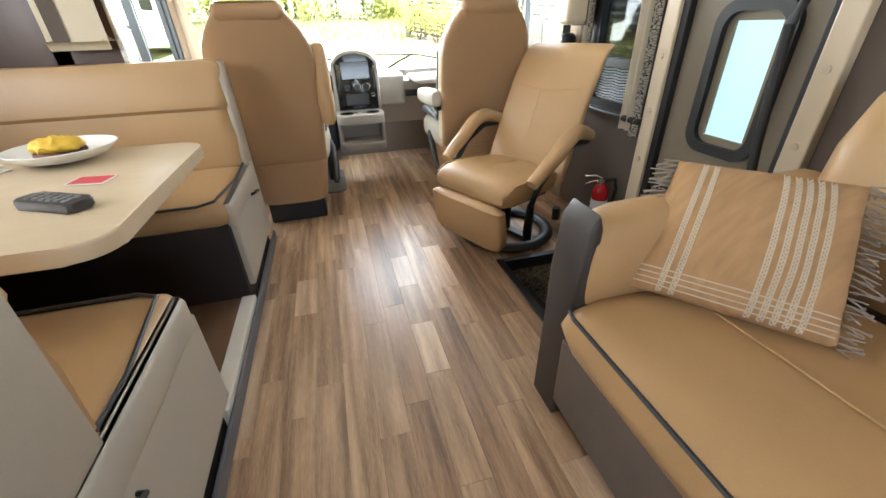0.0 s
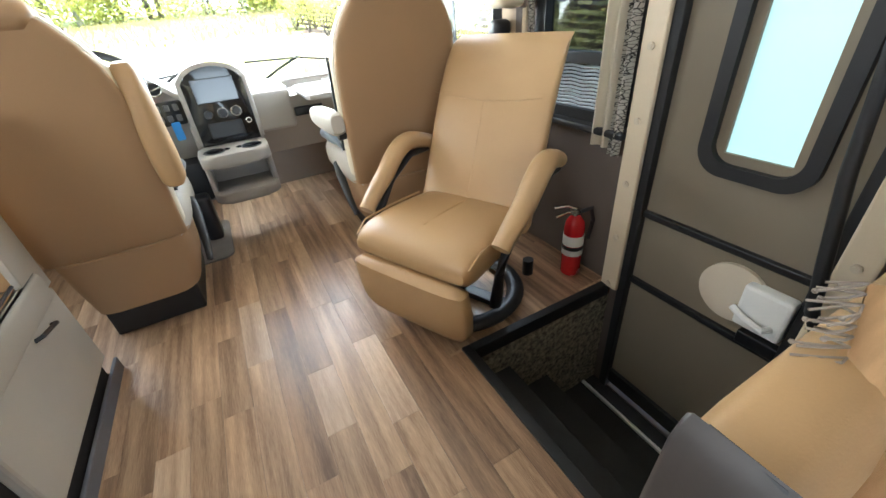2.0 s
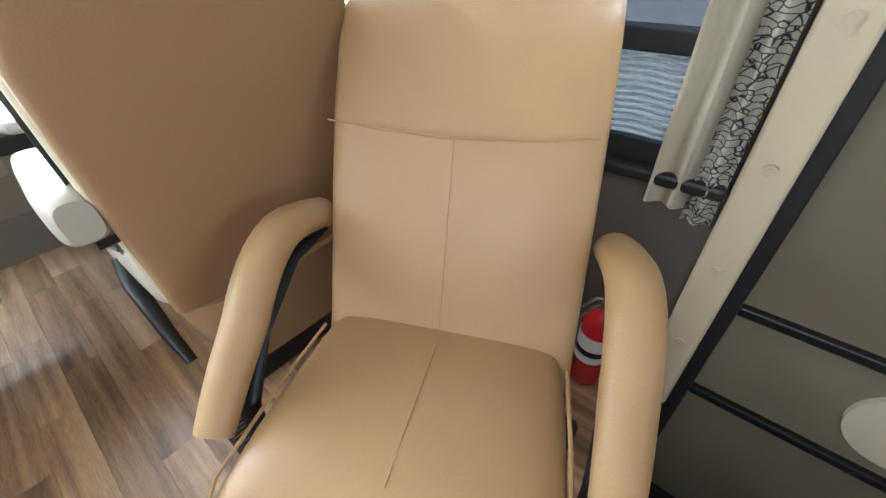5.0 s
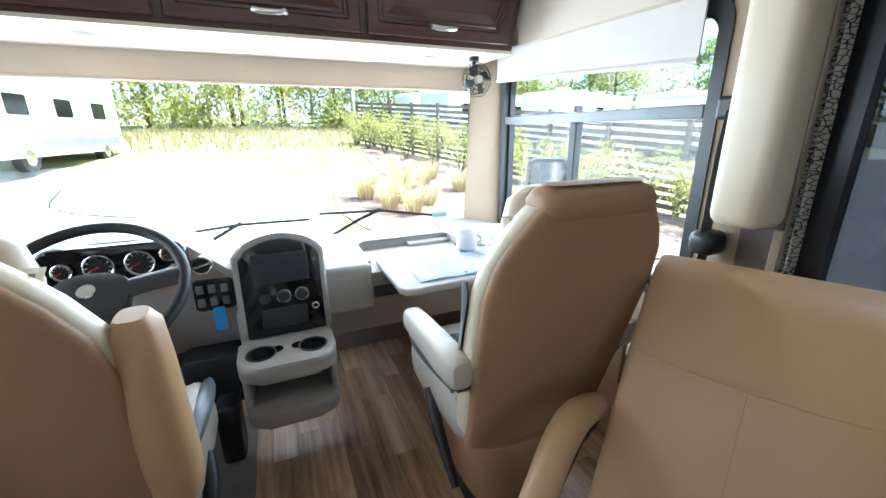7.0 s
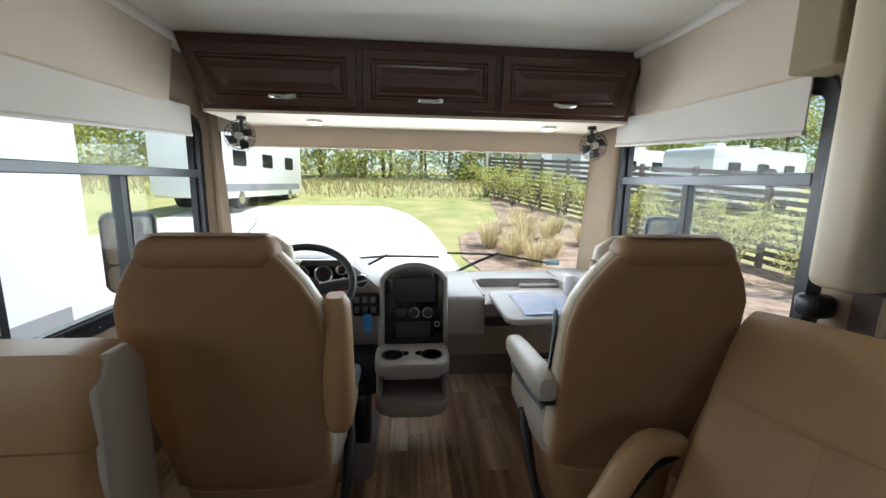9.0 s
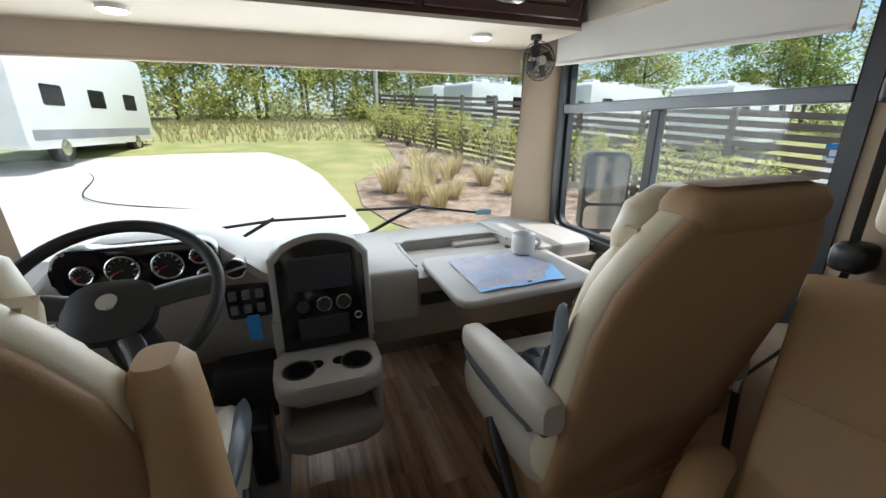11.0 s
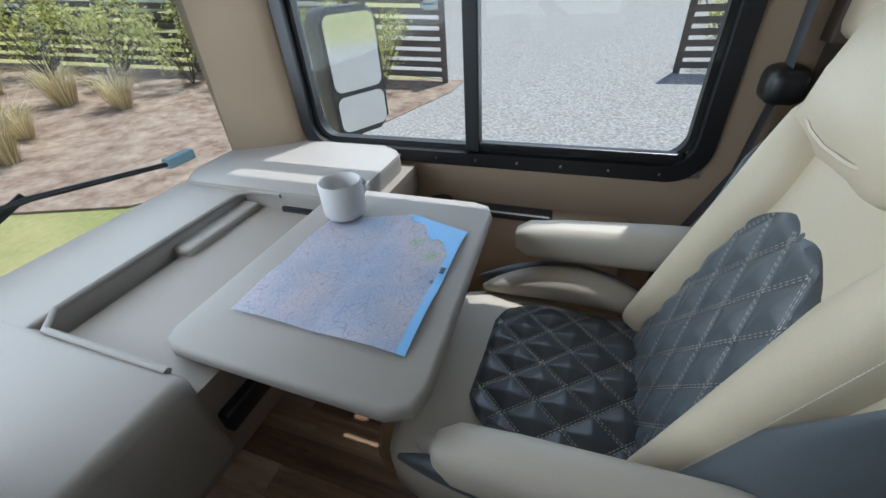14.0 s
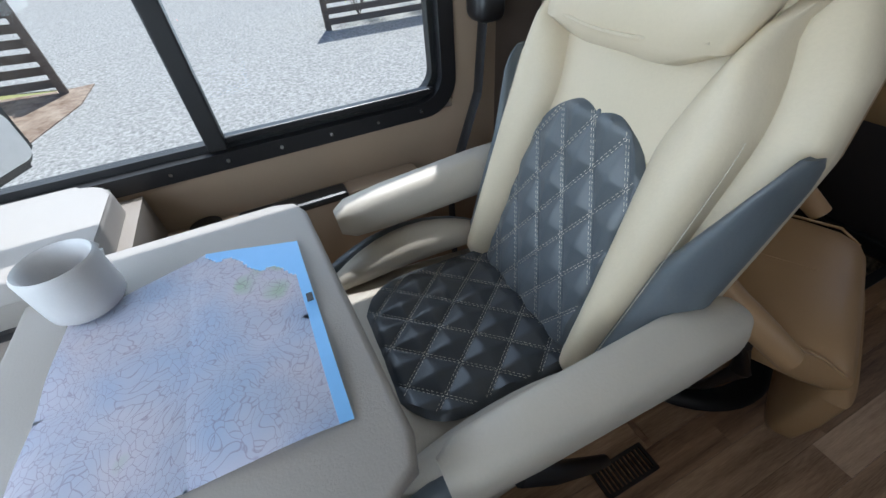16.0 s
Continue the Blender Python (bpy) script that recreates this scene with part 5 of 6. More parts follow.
# ---- dinette ----
def bench(name, label, y0, y1, back0, back1, face, zback):
    """Bench seat; face: which way its back is (+1: towards the front)."""
    t = thing(name, label, "bench", group="dinette benches")
    b = bmnew()
    ya, yb = (y0, back0 + 0.02) if face > 0 else (back1 - 0.02, y1)
    cushion(b, -1.70, -0.612, ya, yb, 0.38, 0.475, 0.015, 0.035)
    part("seat_cushion", b, TAN, t, "", True)
    b = bmnew()
    pts = [(-0.622, ya + 0.03, 0.478), (-0.616, (ya + yb) / 2, 0.480), (-0.622, yb - 0.02, 0.478)]
    tube(b, [(-1.6, (ya if face > 0 else yb) + face * 0.012, 0.474), (-0.70, (ya if face > 0 else yb) + face * 0.012, 0.474), (-0.65, (ya if face > 0 else yb) + face * 0.04, 0.477)] + (pts[1:] if face > 0 else pts[1::-1]), 0.005, 6)
    part("seat_piping", b, PIPE, t, "dark piping")
    b = bmnew()
    rings = []
    for x, i in ((-1.70, 0.0), (-0.68, 0.0), (-0.632, 0.004), (-0.615, 0.02)):
        rings.append([(x, y, z) for y, z in ((back0 + i, 0.47), (back0 - face * 0.012 + i, 0.60), (back0 + face * 0.004 + i, 0.715), (back0 - face * 0.010 + i, 0.73), (back0 + i, zback - 0.05), (back0 + 0.03, zback - i), (back1 - 0.03, zback - i), (back1 - i, zback - 0.05), (back1 - i, 0.47))])
    loft(b, rings)
    part("backrest", b, TAN, t, "", True)
    b = bmnew()
    plate(b, [(back0 + 0.005, 0.40), (back1 - 0.003, 0.40), (back1 - 0.003, zback - 0.06), (back1 - 0.04, zback - 0.008), (back0 + 0.05, zback - 0.008), (back0 + 0.01, zback - 0.07)], "x", -0.625, -0.606, 0.004)
    part("back_end_panel", b, GREYV, t, "light grey vinyl end panel", True)
    b = bmnew()
    box(b, -1.70, -0.625, y0 + 0.02, y1 - 0.02, 0.0, 0.385)
    part("base", b, DARKW, t, "dark base")
    b = bmnew()
    box(b, -0.628, -0.600, y0 + 0.05, y1 - 0.015, 0.10, 0.40, 0.008)
    pn = part("side_door", b, GREYV, t, "light grey storage door")
    ym = (y0 + y1) / 2 + 0.12 * face
    b = bmnew()
    tube(b, [(-0.602, ym - 0.05, 0.365), (-0.584, ym - 0.045, 0.37), (-0.584, ym + 0.045, 0.35), (-0.602, ym + 0.05, 0.345)], 0.006, 8)
    part("handle", b, BLACK, pn, "black bar handle", True)
    b = bmnew()
    cushion(b, -0.632, -0.597, y0 + 0.03, y1 - 0.03, 0.37, 0.465, 0.0, 0.015)
    part("seat_side", b, GREYV, t, "light grey vinyl seat side", True)
    return t


bench("dinette_bench", "tan leather dinette bench backing onto the driver", 1.70, 2.33, 2.20, 2.345, 1, 0.905)
bench("dinette_bench", "tan leather dinette bench with grey end panels by the aisle", 0.45, 1.19, 0.76, 0.61, -1, 0.83)
b = bmnew()
box(b, -1.72, -0.66, 1.16, 1.76, 0.0, 0.066)
box(b, -1.72, -0.645, 0.2, 0.5, 0.0, 0.066)
structure("floor_slide", b, mat("brown_plank_dark", (0.20, 0.11, 0.06), 0.4, stretch=(10, 1, 1), scale=3), "brown wood-look floor of the slide-out", "floor")
b = bmnew()
box(b, -0.66, -0.607, 1.14, 1.72, 0.0, 0.072, 0.004)
structure("trim_slide_edge", b, WHITEC, "white edge trim of the slide floor", "trim")
b = bmnew()
box(b, -0.606, -0.594, -1.5, 2.36, 0.0, 0.055, 0.003)
structure("baseboard", b, mat("grey_fascia", (0.13, 0.13, 0.14), 0.5), "grey fascia strip along the aisle", "baseboard")
tb = thing("dinette_table", "cream stone-look dinette table with rounded corners", "table")
b = bmnew()
plate(b, rrect(-1.72, -0.60, 0.98, 1.70, 0.07, 8), "z", 0.665, 0.701, 0.006, 2)
part("top", b, LAMIN, tb, "", True)
b = bmnew()
rod(b, (-1.25, 1.42, 0.066), (-1.25, 1.42, 0.665), 0.04, 20)
part("leg", b, BLACK, tb)

TZ = 0.7025
p = thing("dinner_plate", "white ceramic coupe plate on the dinette table", "plate")
b = bmnew()
lathe(b, [(0.05, 0), (0.10, 0.012), (0.128, 0.035), (0.130, 0.038), (0.126, 0.039), (0.098, 0.018), (0.03, 0.010)], (-0.935, 1.60, TZ))
part("dish", b, WHITEP, p, "", True)
f = thing("sandwich", "open sandwich with yellow scrambled egg on dark meat", "food")
b = bmnew()
lathe(b, [(0.055, 0), (0.063, 0.006), (0.06, 0.014), (0.02, 0.016)], (-0.935, 1.59, TZ + 0.017), 20)
for v in b.verts:
    v.co += Vector((noise.noise(v.co * 40), noise.noise(v.co * 40 + Vector((9, 0, 0))), 0)) * 0.006
part("meat", b, mat("dark_meat", (0.10, 0.02, 0.02), 0.6, var=0.3, scale=60), f, "", True)
b = bmnew()
bmesh.ops.create_icosphere(b, subdivisions=4, radius=1, matrix=Matrix.Translation((-0.935, 1.59, TZ + 0.043)) @ Matrix.Diagonal((0.062, 0.055, 0.022, 1)))
for v in b.verts:
    v.co += Vector((noise.noise(v.co * 50), noise.noise(v.co * 50 + Vector((5, 0, 0))), noise.noise(v.co * 60 + Vector((0, 5, 0))))) * 0.009
part("egg", b, mat("yellow_egg", (0.75, 0.48, 0.05), 0.55, var=0.15, scale=40), f, "", True)
rm = thing("remote_control", "dark grey remote control lying on the dinette table", "remote", Matrix.Translation((-0.765, 1.19, TZ)) @ pose(0, 0, 0, 0, 0, 62))
b = bmnew()
plate(b, rrect(-0.028, 0.028, -0.075, 0.075, 0.012), "z", 0.0, 0.02, 0.006, 3)
part("body", b, mat("remote_grey", (0.06, 0.055, 0.055), 0.4), rm, "", True)
for i in range(3):
    for j in range(6):
        b = bmnew()
        plate(b, rrect(-0.018 + i * 0.013, -0.008 + i * 0.013, -0.055 + j * 0.019, -0.044 + j * 0.019, 0.003, 3), "z", 0.019, 0.0225)
        part("button", b, mat("button_grey%d%d" % (i, j), (0.22, 0.22, 0.22), 0.5), rm)
for at, rz, lab, mt in (((-0.775, 1.36, TZ), 80, "red backed playing card lying face down", RED), ((-1.13, 1.60, TZ), 40, "white playing card lying face up", WHITEP), ((-0.93, 1.10, TZ), 60, "white playing card lying face up", WHITEP), ((-1.08, 1.52, TZ), 75, "white playing card lying face up", WHITEP)):
    c = thing("playing_card", lab, "card", Matrix.Translation(at) @ pose(0, 0, 0, 0, 0, rz), "playing cards")
    b = bmnew()
    plate(b, rrect(-0.031, 0.031, -0.044, 0.044, 0.004, 3), "z", 0.0, 0.0018)
    part("face", b, WHITEP, c)
    b = bmnew()
    if mt is RED:
        plate(b, rrect(-0.027, 0.027, -0.040, 0.040, 0.003, 3), "z", 0.0018, 0.0022)
        part("back_print", b, mat("card_red", (0.62, 0.06, 0.07), 0.5, var=0.2, scale=200), c)
    else:
        for k in range(5):
            x, y = (-0.015, 0.015, 0, -0.015, 0.015)[k], (-0.025, -0.025, 0, 0.025, 0.025)[k]
            plate(b, rrect(x - 0.004, x + 0.004, y - 0.004, y + 0.004, 0.0035, 3), "z", 0.0018, 0.0022)
        part("pips", b, RED, c)
mug("tea_mug", "white mug standing on the dinette table", (-1.16, 1.49, TZ), 0.042, 0.085, -0.9, WHITEP)
b = bmnew()
box(b, -1.22, -1.10, 2.345, 2.36, 1.05, 1.28, 0.006)
sw = tagged(part("control_panel", b, BLACK), "black switch panel on the slide-out end wall", "control panel")
for i in range(2):
    for j in range(4):
        b = bmnew()
        box(b, -1.20 + i * 0.05, -1.17 + i * 0.05, 2.338, 2.346, 1.07 + j * 0.05, 1.10 + j * 0.05, 0.002)
        part("rocker", b, RUBBER, sw)
b = bmnew()
box(b, -0.985, -0.96, 2.33, 2.42, 0.0, CEIL, 0.004)
structure("trim_slide_seal", b, CHROME, "silver strip on the slide-out edge", "trim")

# ---- fire extinguisher ----
ex = thing("fire_extinguisher", "red fire extinguisher with white label standing by the wall", "fire extinguisher", Matrix.Translation((1.09, 1.895, 0)))
b = bmnew()
lathe(b, [(0.034, 0), (0.040, 0.008), (0.040, 0.22), (0.036, 0.245), (0.022, 0.265), (0.014, 0.275)], (0, 0, 0), 28)
part("cylinder", b, RED, ex, "", True)
b = bmnew()
for z0, z1 in ((0.10, 0.125), (0.145, 0.19)):
    ringplate(b, [(0.0415 * math.cos(a * 0.2094), 0.0415 * math.sin(a * 0.2094)) for a in range(30)], [(0.0402 * math.cos(a * 0.2094), 0.0402 * math.sin(a * 0.2094)) for a in range(30)], "z", z0, z1)
part("label", b, WHITEP, ex, "white printed label")
b = bmnew()
ringplate(b, [(0.043 * math.cos(a * 0.2094), 0.043 * math.sin(a * 0.2094)) for a in range(30)], [(0.0403 * math.cos(a * 0.2094), 0.0403 * math.sin(a * 0.2094)) for a in range(30)], "z", 0.127, 0.142)
part("strap", b, BLACK, ex)
b = bmnew()
box(b, -0.02, 0.02, -0.014, 0.014, 0.275, 0.30, 0.004)
tube(b, [(0.0, 0.0, 0.30), (-0.03, 0.02, 0.315), (-0.075, 0.04, 0.31)], 0.007, 8)
tube(b, [(0.0, 0.0, 0.285), (-0.03, 0.02, 0.285), (-0.07, 0.035, 0.27)], 0.006, 8)
part("valve", b, CHROME, ex, "", True)
b = bmnew()
tube(b, [(0.01, -0.012, 0.29), (0.05, -0.03, 0.30), (0.065, -0.03, 0.24), (0.055, -0.025, 0.16)], 0.009, 8)
part("hose", b, RUBBER, ex, "", True)

# ---- curtains ----
BARK = bpy.data.materials.new("bark_print_cloth")
BARK.use_nodes = True
nt = BARK.node_tree
tc, mp, vo, rp = nt.nodes.new("ShaderNodeTexCoord"), nt.nodes.new("ShaderNodeMapping"), nt.nodes.new("ShaderNodeTexVoronoi"), nt.nodes.new("ShaderNodeValToRGB")
mp.inputs["Scale"].default_value = (40, 40, 95)
vo.feature = "DISTANCE_TO_EDGE"
vo.inputs["Scale"].default_value = 1.0
rp.color_ramp.elements[0].color, rp.color_ramp.elements[1].color = (0.035, 0.03, 0.027, 1), (0.62, 0.58, 0.50, 1)
rp.color_ramp.elements[0].position, rp.color_ramp.elements[1].position = 0.03, 0.10
nt.links.new(tc.outputs["Object"], mp.inputs[0]); nt.links.new(mp.outputs[0], vo.inputs["Vector"]); nt.links.new(vo.outputs["Distance"], rp.inputs[0])
nt.links.new(rp.outputs[0], nt.nodes["Principled BSDF"].inputs["Base Color"])
nt.nodes["Principled BSDF"].inputs["Roughness"].default_value = 0.95
for y0, y1, y2, zb, zt in ((1.775, 1.825, 1.895, 0.53, 1.50), (2.245, 2.275, 2.30, 0.75, 1.50)):
    cu = thing("curtain", "cream curtain with a black and white bark print border", "curtain", group="curtains")
    for nm, a, c, mt in (("printed_border", y0, y1, BARK), ("lining", y1, y2, CLOTHW)):
        b = bmnew()
        cols = []
        for i in range(15):
            u = i / 14
            y = a + (c - a) * u
            x = 1.128 + 0.010 * math.sin(u * 9.5 + (2 if nm == "lining" else 0))
            cols.append([b.verts.new((x + 0.004 * math.sin(z * 5), y, zb + (0.02 if nm == "lining" else 0) + (zt - zb) * z)) for z in (0, 0.25, 0.5, 0.75, 1.0)])
        for p_, q in zip(cols, cols[1:]):
            for k in range(4):
                b.faces.new((p_[k], q[k], q[k + 1], p_[k + 1]))
        bmesh.ops.solidify(b, geom=b.faces[:], thickness=0.002)
        part(nm, b, mt, cu, "", True)
b = bmnew()
tube(b, [(1.10, 1.75, 1.36), (1.09, 1.80, 1.35), (1.095, 1.86, 1.345)], 0.012, 8)
tagged(part("curtain_tie", b, CLOTHW, None, "", True), "cream cloth tie around the curtain", "tie")
b = bmnew()
box(b, 0.99, 1.165, 1.72, 2.28, 1.50, 1.75, 0.01)
tagged(part("window_cornice", b, CHERRY), "dark cherry wood box cornice above the window", "cornice")

# floor register by the passenger seat
rg = thing("floor_register", "brown metal floor vent grille", "vent", Matrix.Translation((0.40, 2.47, 0.001)) @ pose(0, 0, 0, 0, 0, 90))
b = bmnew()
ringplate(b, rrect(-0.08, 0.08, -0.035, 0.035, 0.004, 2), rrect(-0.07, 0.07, -0.026, 0.026, 0.003, 2), "z", 0.0, 0.005)
part("frame", b, DARKW, rg)
for k in range(11):
    b = bmnew()
    box(b, -0.066 + k * 0.0125, -0.060 + k * 0.0125, -0.027, 0.027, 0.0, 0.004)
    part("slat", b, DARKW, rg)

# ---- outside ----
GZ = -0.95


def hill(y):
    """The ground climbs gently ahead of the parked vehicle."""
    return 0.07 * min(max(0.0, y - 6.0), 54.0)


def drape(bm_):
    """Cut a ground sheet where the slope changes and lift it onto the slope."""
    for y in (6.0, 60.0):
        bmesh.ops.bisect_plane(bm_, geom=bm_.verts[:] + bm_.edges[:] + bm_.faces[:], plane_co=(0, y, 0), plane_no=(0, 1, 0))
    for v in bm_.verts:
        v.co.z += hill(v.co.y)
    return bm_


def ground_mat(name, c1, c2, scale, fine, bump, rough=1.0):
    return mat(name, c1, rough, var=0.2, scale=scale, fine=fine, bump=bump, col2=c2, contrast=2.6)


GRASS = ground_mat("lawn", (0.19, 0.24, 0.06), (0.42, 0.36, 0.16), 0.7, 18, 0.8)
b = bmnew()
box(b, -400, 400, -400, 600, GZ - 0.4, GZ)
structure("ground", drape(b), GRASS, "patchy green lawn reaching the woods", "ground")
b = bmnew()
plate(b, [(-9, -8), (0.9, -8), (1.05, 7), (1.15, 9.5), (0.95, 12), (0.65, 15), (0.0, 18), (-1.1, 20.4), (-4.0, 20.6), (-9, 19.6)], "z", GZ - 0.1, GZ + 0.02, 0.01)
structure("pavement", drape(b), ground_mat("pale_concrete", (0.66, 0.63, 0.57), (0.54, 0.51, 0.46), 0.8, 40, 0.2, 0.9), "pale concrete parking pad", "pavement")
b = bmnew()
plate(b, [(2.6, 7.6), (3.4, 6.9), (4.6, 6.5), (6.2, 6.1), (8.2, 5.6), (9.3, 5.6), (8.7, 9), (6.9, 18), (5.4, 26), (4.6, 24), (3.6, 17), (1.5, 13.4), (1.3, 11.0), (1.6, 9.6)], "z", GZ - 0.1, GZ + 0.03)
structure("ground_mulch", drape(b), ground_mat("bark_mulch", (0.17, 0.10, 0.065), (0.42, 0.32, 0.24), 4, 14, 1.0), "reddish brown bark mulch bed", "mulch")
b = bmnew()
plate(b, [(0.9, -12), (60, -12), (60, 14), (24, 13), (9.6, 8.5), (9.3, 5.7), (6.4, 6.05), (3.4, 6.6), (0.95, 6.3)], "z", GZ - 0.1, GZ + 0.015)
structure("road", drape(b), ground_mat("grey_gravel", (0.52, 0.485, 0.45), (0.20, 0.19, 0.175), 20, 60, 1.0), "grey gravel drive and lot", "gravel")
rng = random.Random(7)


def blob_leaves(bm_, c, rad, count, size, flat=1.0):
    """Leaf quads scattered through an uneven clump."""
    for _ in range(count):
        d = Vector((rng.gauss(0, 1), rng.gauss(0, 1), rng.gauss(0, 1) * flat)).normalized() * (rng.random() ** 0.4)
        p = c + Vector((d.x * rad[0], d.y * rad[1], d.z * rad[2]))
        u = Vector((rng.uniform(-1, 1), rng.uniform(-1, 1), rng.uniform(-1, 1))).normalized()
        w = u.orthogonal().normalized()
        s = size * rng.uniform(0.6, 1.4)
        vs = [bm_.verts.new(p + q) for q in (-u * s, w * s * 0.45, u * s, -w * s * 0.45)]
        bm_.faces.new(vs)


def leafmat(name, col, tr=0.5):
    m = bpy.data.materials.new(name)
    m.use_nodes = True
    nt = m.node_tree
    p = nt.nodes["Principled BSDF"]
    geo, hsv, rgb, mr = nt.nodes.new("ShaderNodeNewGeometry"), nt.nodes.new("ShaderNodeHueSaturation"), nt.nodes.new("ShaderNodeRGB"), nt.nodes.new("ShaderNodeMapRange")
    rgb.outputs[0].default_value = (*col, 1)
    mr.inputs["To Min"].default_value, mr.inputs["To Max"].default_value = 0.55, 1.5
    nt.links.new(geo.outputs["Random Per Island"], mr.inputs["Value"]); nt.links.new(mr.outputs[0], hsv.inputs["Value"])
    nt.links.new(rgb.outputs[0], hsv.inputs["Color"]); nt.links.new(hsv.outputs[0], p.inputs["Base Color"])
    p.inputs["Roughness"].default_value = 0.6
    t, mx = nt.nodes.new("ShaderNodeBsdfTranslucent"), nt.nodes.new("ShaderNodeMixShader")
    mx.inputs[0].default_value = tr
    nt.links.new(hsv.outputs[0], t.inputs["Color"])
    nt.links.new(p.outputs[0], mx.inputs[1]); nt.links.new(t.outputs[0], mx.inputs[2])
    nt.links.new(mx.outputs[0], nt.nodes["Material Output"].inputs["Surface"])
    return m


LEAF = [leafmat("leaf_green", (0.34, 0.42, 0.11), 0.6), leafmat("leaf_yellow_green", (0.50, 0.50, 0.16), 0.6), leafmat("leaf_dark", (0.25, 0.33, 0.09), 0.6)]
BARKM = mat("tree_bark", (0.22, 0.19, 0.16), 0.95, var=0.3, scale=8, fine=40, bump=0.8)
BARKP = mat("pale_trunk", (0.55, 0.53, 0.48), 0.9, var=0.2, scale=8, fine=40, bump=0.5)


def tree(x, y, h, spread, kind, pale=False):
    t = thing("tree", "slender woodland tree with light spring foliage", "tree", Matrix.Translation((x, y, GZ + hill(y))), "woodland trees")
    b = bmnew()
    lean = Vector((rng.uniform(-0.4, 0.4), rng.uniform(-0.4, 0.4), 0))
    tube(b, [lean * (k / 5) ** 2 + Vector((rng.uniform(-0.06, 0.06), 0, h * k / 5)) for k in range(6)], lambda u: 0.16 * (1 - 0.8 * u) * (h / 9), 7)
    limbs = []
    for k in range(9):
        z = h * rng.uniform(0.25, 0.9)
        a = rng.uniform(0, 6.283)
        l = spread * rng.uniform(0.5, 1.0)
        e = Vector((l * math.cos(a), l * math.sin(a), z + l * rng.uniform(0.2, 0.7)))
        tube(b, [Vector((0, 0, z)), e * 0.5 + Vector((0, 0, z * 0.5)), e], lambda u: 0.045 * (1 - 0.8 * u), 5)
        limbs.append(e)
    part("trunk", b, BARKP if pale else BARKM, t)
    b = bmnew()
    for e in limbs:
        blob_leaves(b, e, (spread * 0.55, spread * 0.55, spread * 0.5), 190, 0.16)
    for k in range(4):
        blob_leaves(b, Vector((rng.uniform(-1, 1) * spread * 0.5, rng.uniform(-1, 1) * spread * 0.5, h * rng.uniform(0.75, 1.05))), (spread * 0.6, spread * 0.6, h * 0.09), 170, 0.16)
    part("crown", b, LEAF[kind], t)
    return t


protos = [tree(-16 + i * 4.4, 42 + rng.uniform(-2, 3), rng.uniform(9, 13), rng.uniform(1.8, 2.6), i % 3, i % 4 == 2) for i in range(6)]
for i in range(46):
    src = protos[i % 6]
    if i < 26:
        x, y = -34 + i * 2.9 + rng.uniform(-1, 1), 41 + rng.uniform(-2, 9)
    else:
        x, y = 44 + rng.uniform(-3, 10), 34 - (i - 26) * 2.6
    copy_thing(src, Matrix.Translation((x, y, GZ + hill(y))) @ pose(0, 0, 0, 0, 0, rng.uniform(0, 360)) @ Matrix.Scale(rng.uniform(0.8, 1.2), 4))
# undergrowth in front of the woods
b = bmnew()
for i in range(900):
    h_ = rng.random() ** 1.1 * 10.5
    blob_leaves(b, Vector((rng.uniform(-40, 44), rng.uniform(38, 44), GZ + 2.4 + h_)), (1.5, 1.0, 1.2), 70, 0.19)
tagged(part("woodland_undergrowth", b, LEAF[1]), "tangled green undergrowth along the edge of the woods", "undergrowth", kind="stuff")
b = bmnew()
for i in range(380):
    y = rng.uniform(-24, 46)
    blob_leaves(b, Vector((44 + rng.uniform(-1, 4), y, GZ + rng.uniform(0.3, 11.0))), (1.8, 1.8, 1.7), 70, 0.24)
tagged(part("woodland_undergrowth", b, LEAF[0]), "green woodland edge behind the gravel lot", "undergrowth", kind="stuff")
b = bmnew()
for i in range(3200):
    p = Vector((rng.uniform(-30, 9), 38 - 14 * rng.random() ** 1.6, GZ))
    p.z += hill(p.y)
    for k in range(4):
        d = Vector((rng.uniform(-0.15, 0.15), rng.uniform(-0.1, 0.1), rng.uniform(0.15, 0.5)))
        b.faces.new([b.verts.new(q) for q in (p, p + Vector((0.03, 0, 0)), p + d)])
tagged(part("dry_grass_strip", b, leafmat("straw_grass", (0.42, 0.34, 0.16), 0.2)), "dry straw coloured grass below the trees", "grass", kind="stuff")


def fence(name, pts, h):
    """Slatted fence along two points: posts and horizontal boards."""
    f = thing(name, "weathered grey-brown horizontal slat fence", "fence", group="slat fences")
    a, c = Vector((*pts[0], 0)), Vector((*pts[1], 0))
    L = (c - a).length
    t = (c - a) / L
    nn = Vector((-t.y, t.x, 0))
    k = max(1, round(L / 2.2))
    FM = FENCEM
    me_post = None
    for i in range(k + 1):
        p = a + t * (L * i / k)
        b = bmnew()
        box(b, -0.06, 0.06, -0.05, 0.05, GZ, GZ + h + 0.05)
        bmesh.ops.transform(b, matrix=Matrix.Translation(p + nn * 0.07) @ t.to_track_quat("X", "Z").to_matrix().to_4x4(), verts=b.verts[:])
        part("post", drape(b), FM, f)
    for r in range(11):
        z = GZ + 0.12 + r * (h - 0.15) / 10.6
        b = bmnew()
        tt = t.to_track_quat("X", "Z").to_matrix().to_4x4()
        box(b, 0, L, -0.012, 0.012, z, z + 0.125)
        bmesh.ops.transform(b, matrix=Matrix.Translation(a) @ tt, verts=b.verts[:])
        drape(b)
        part("board", b, FM, f)
    return f


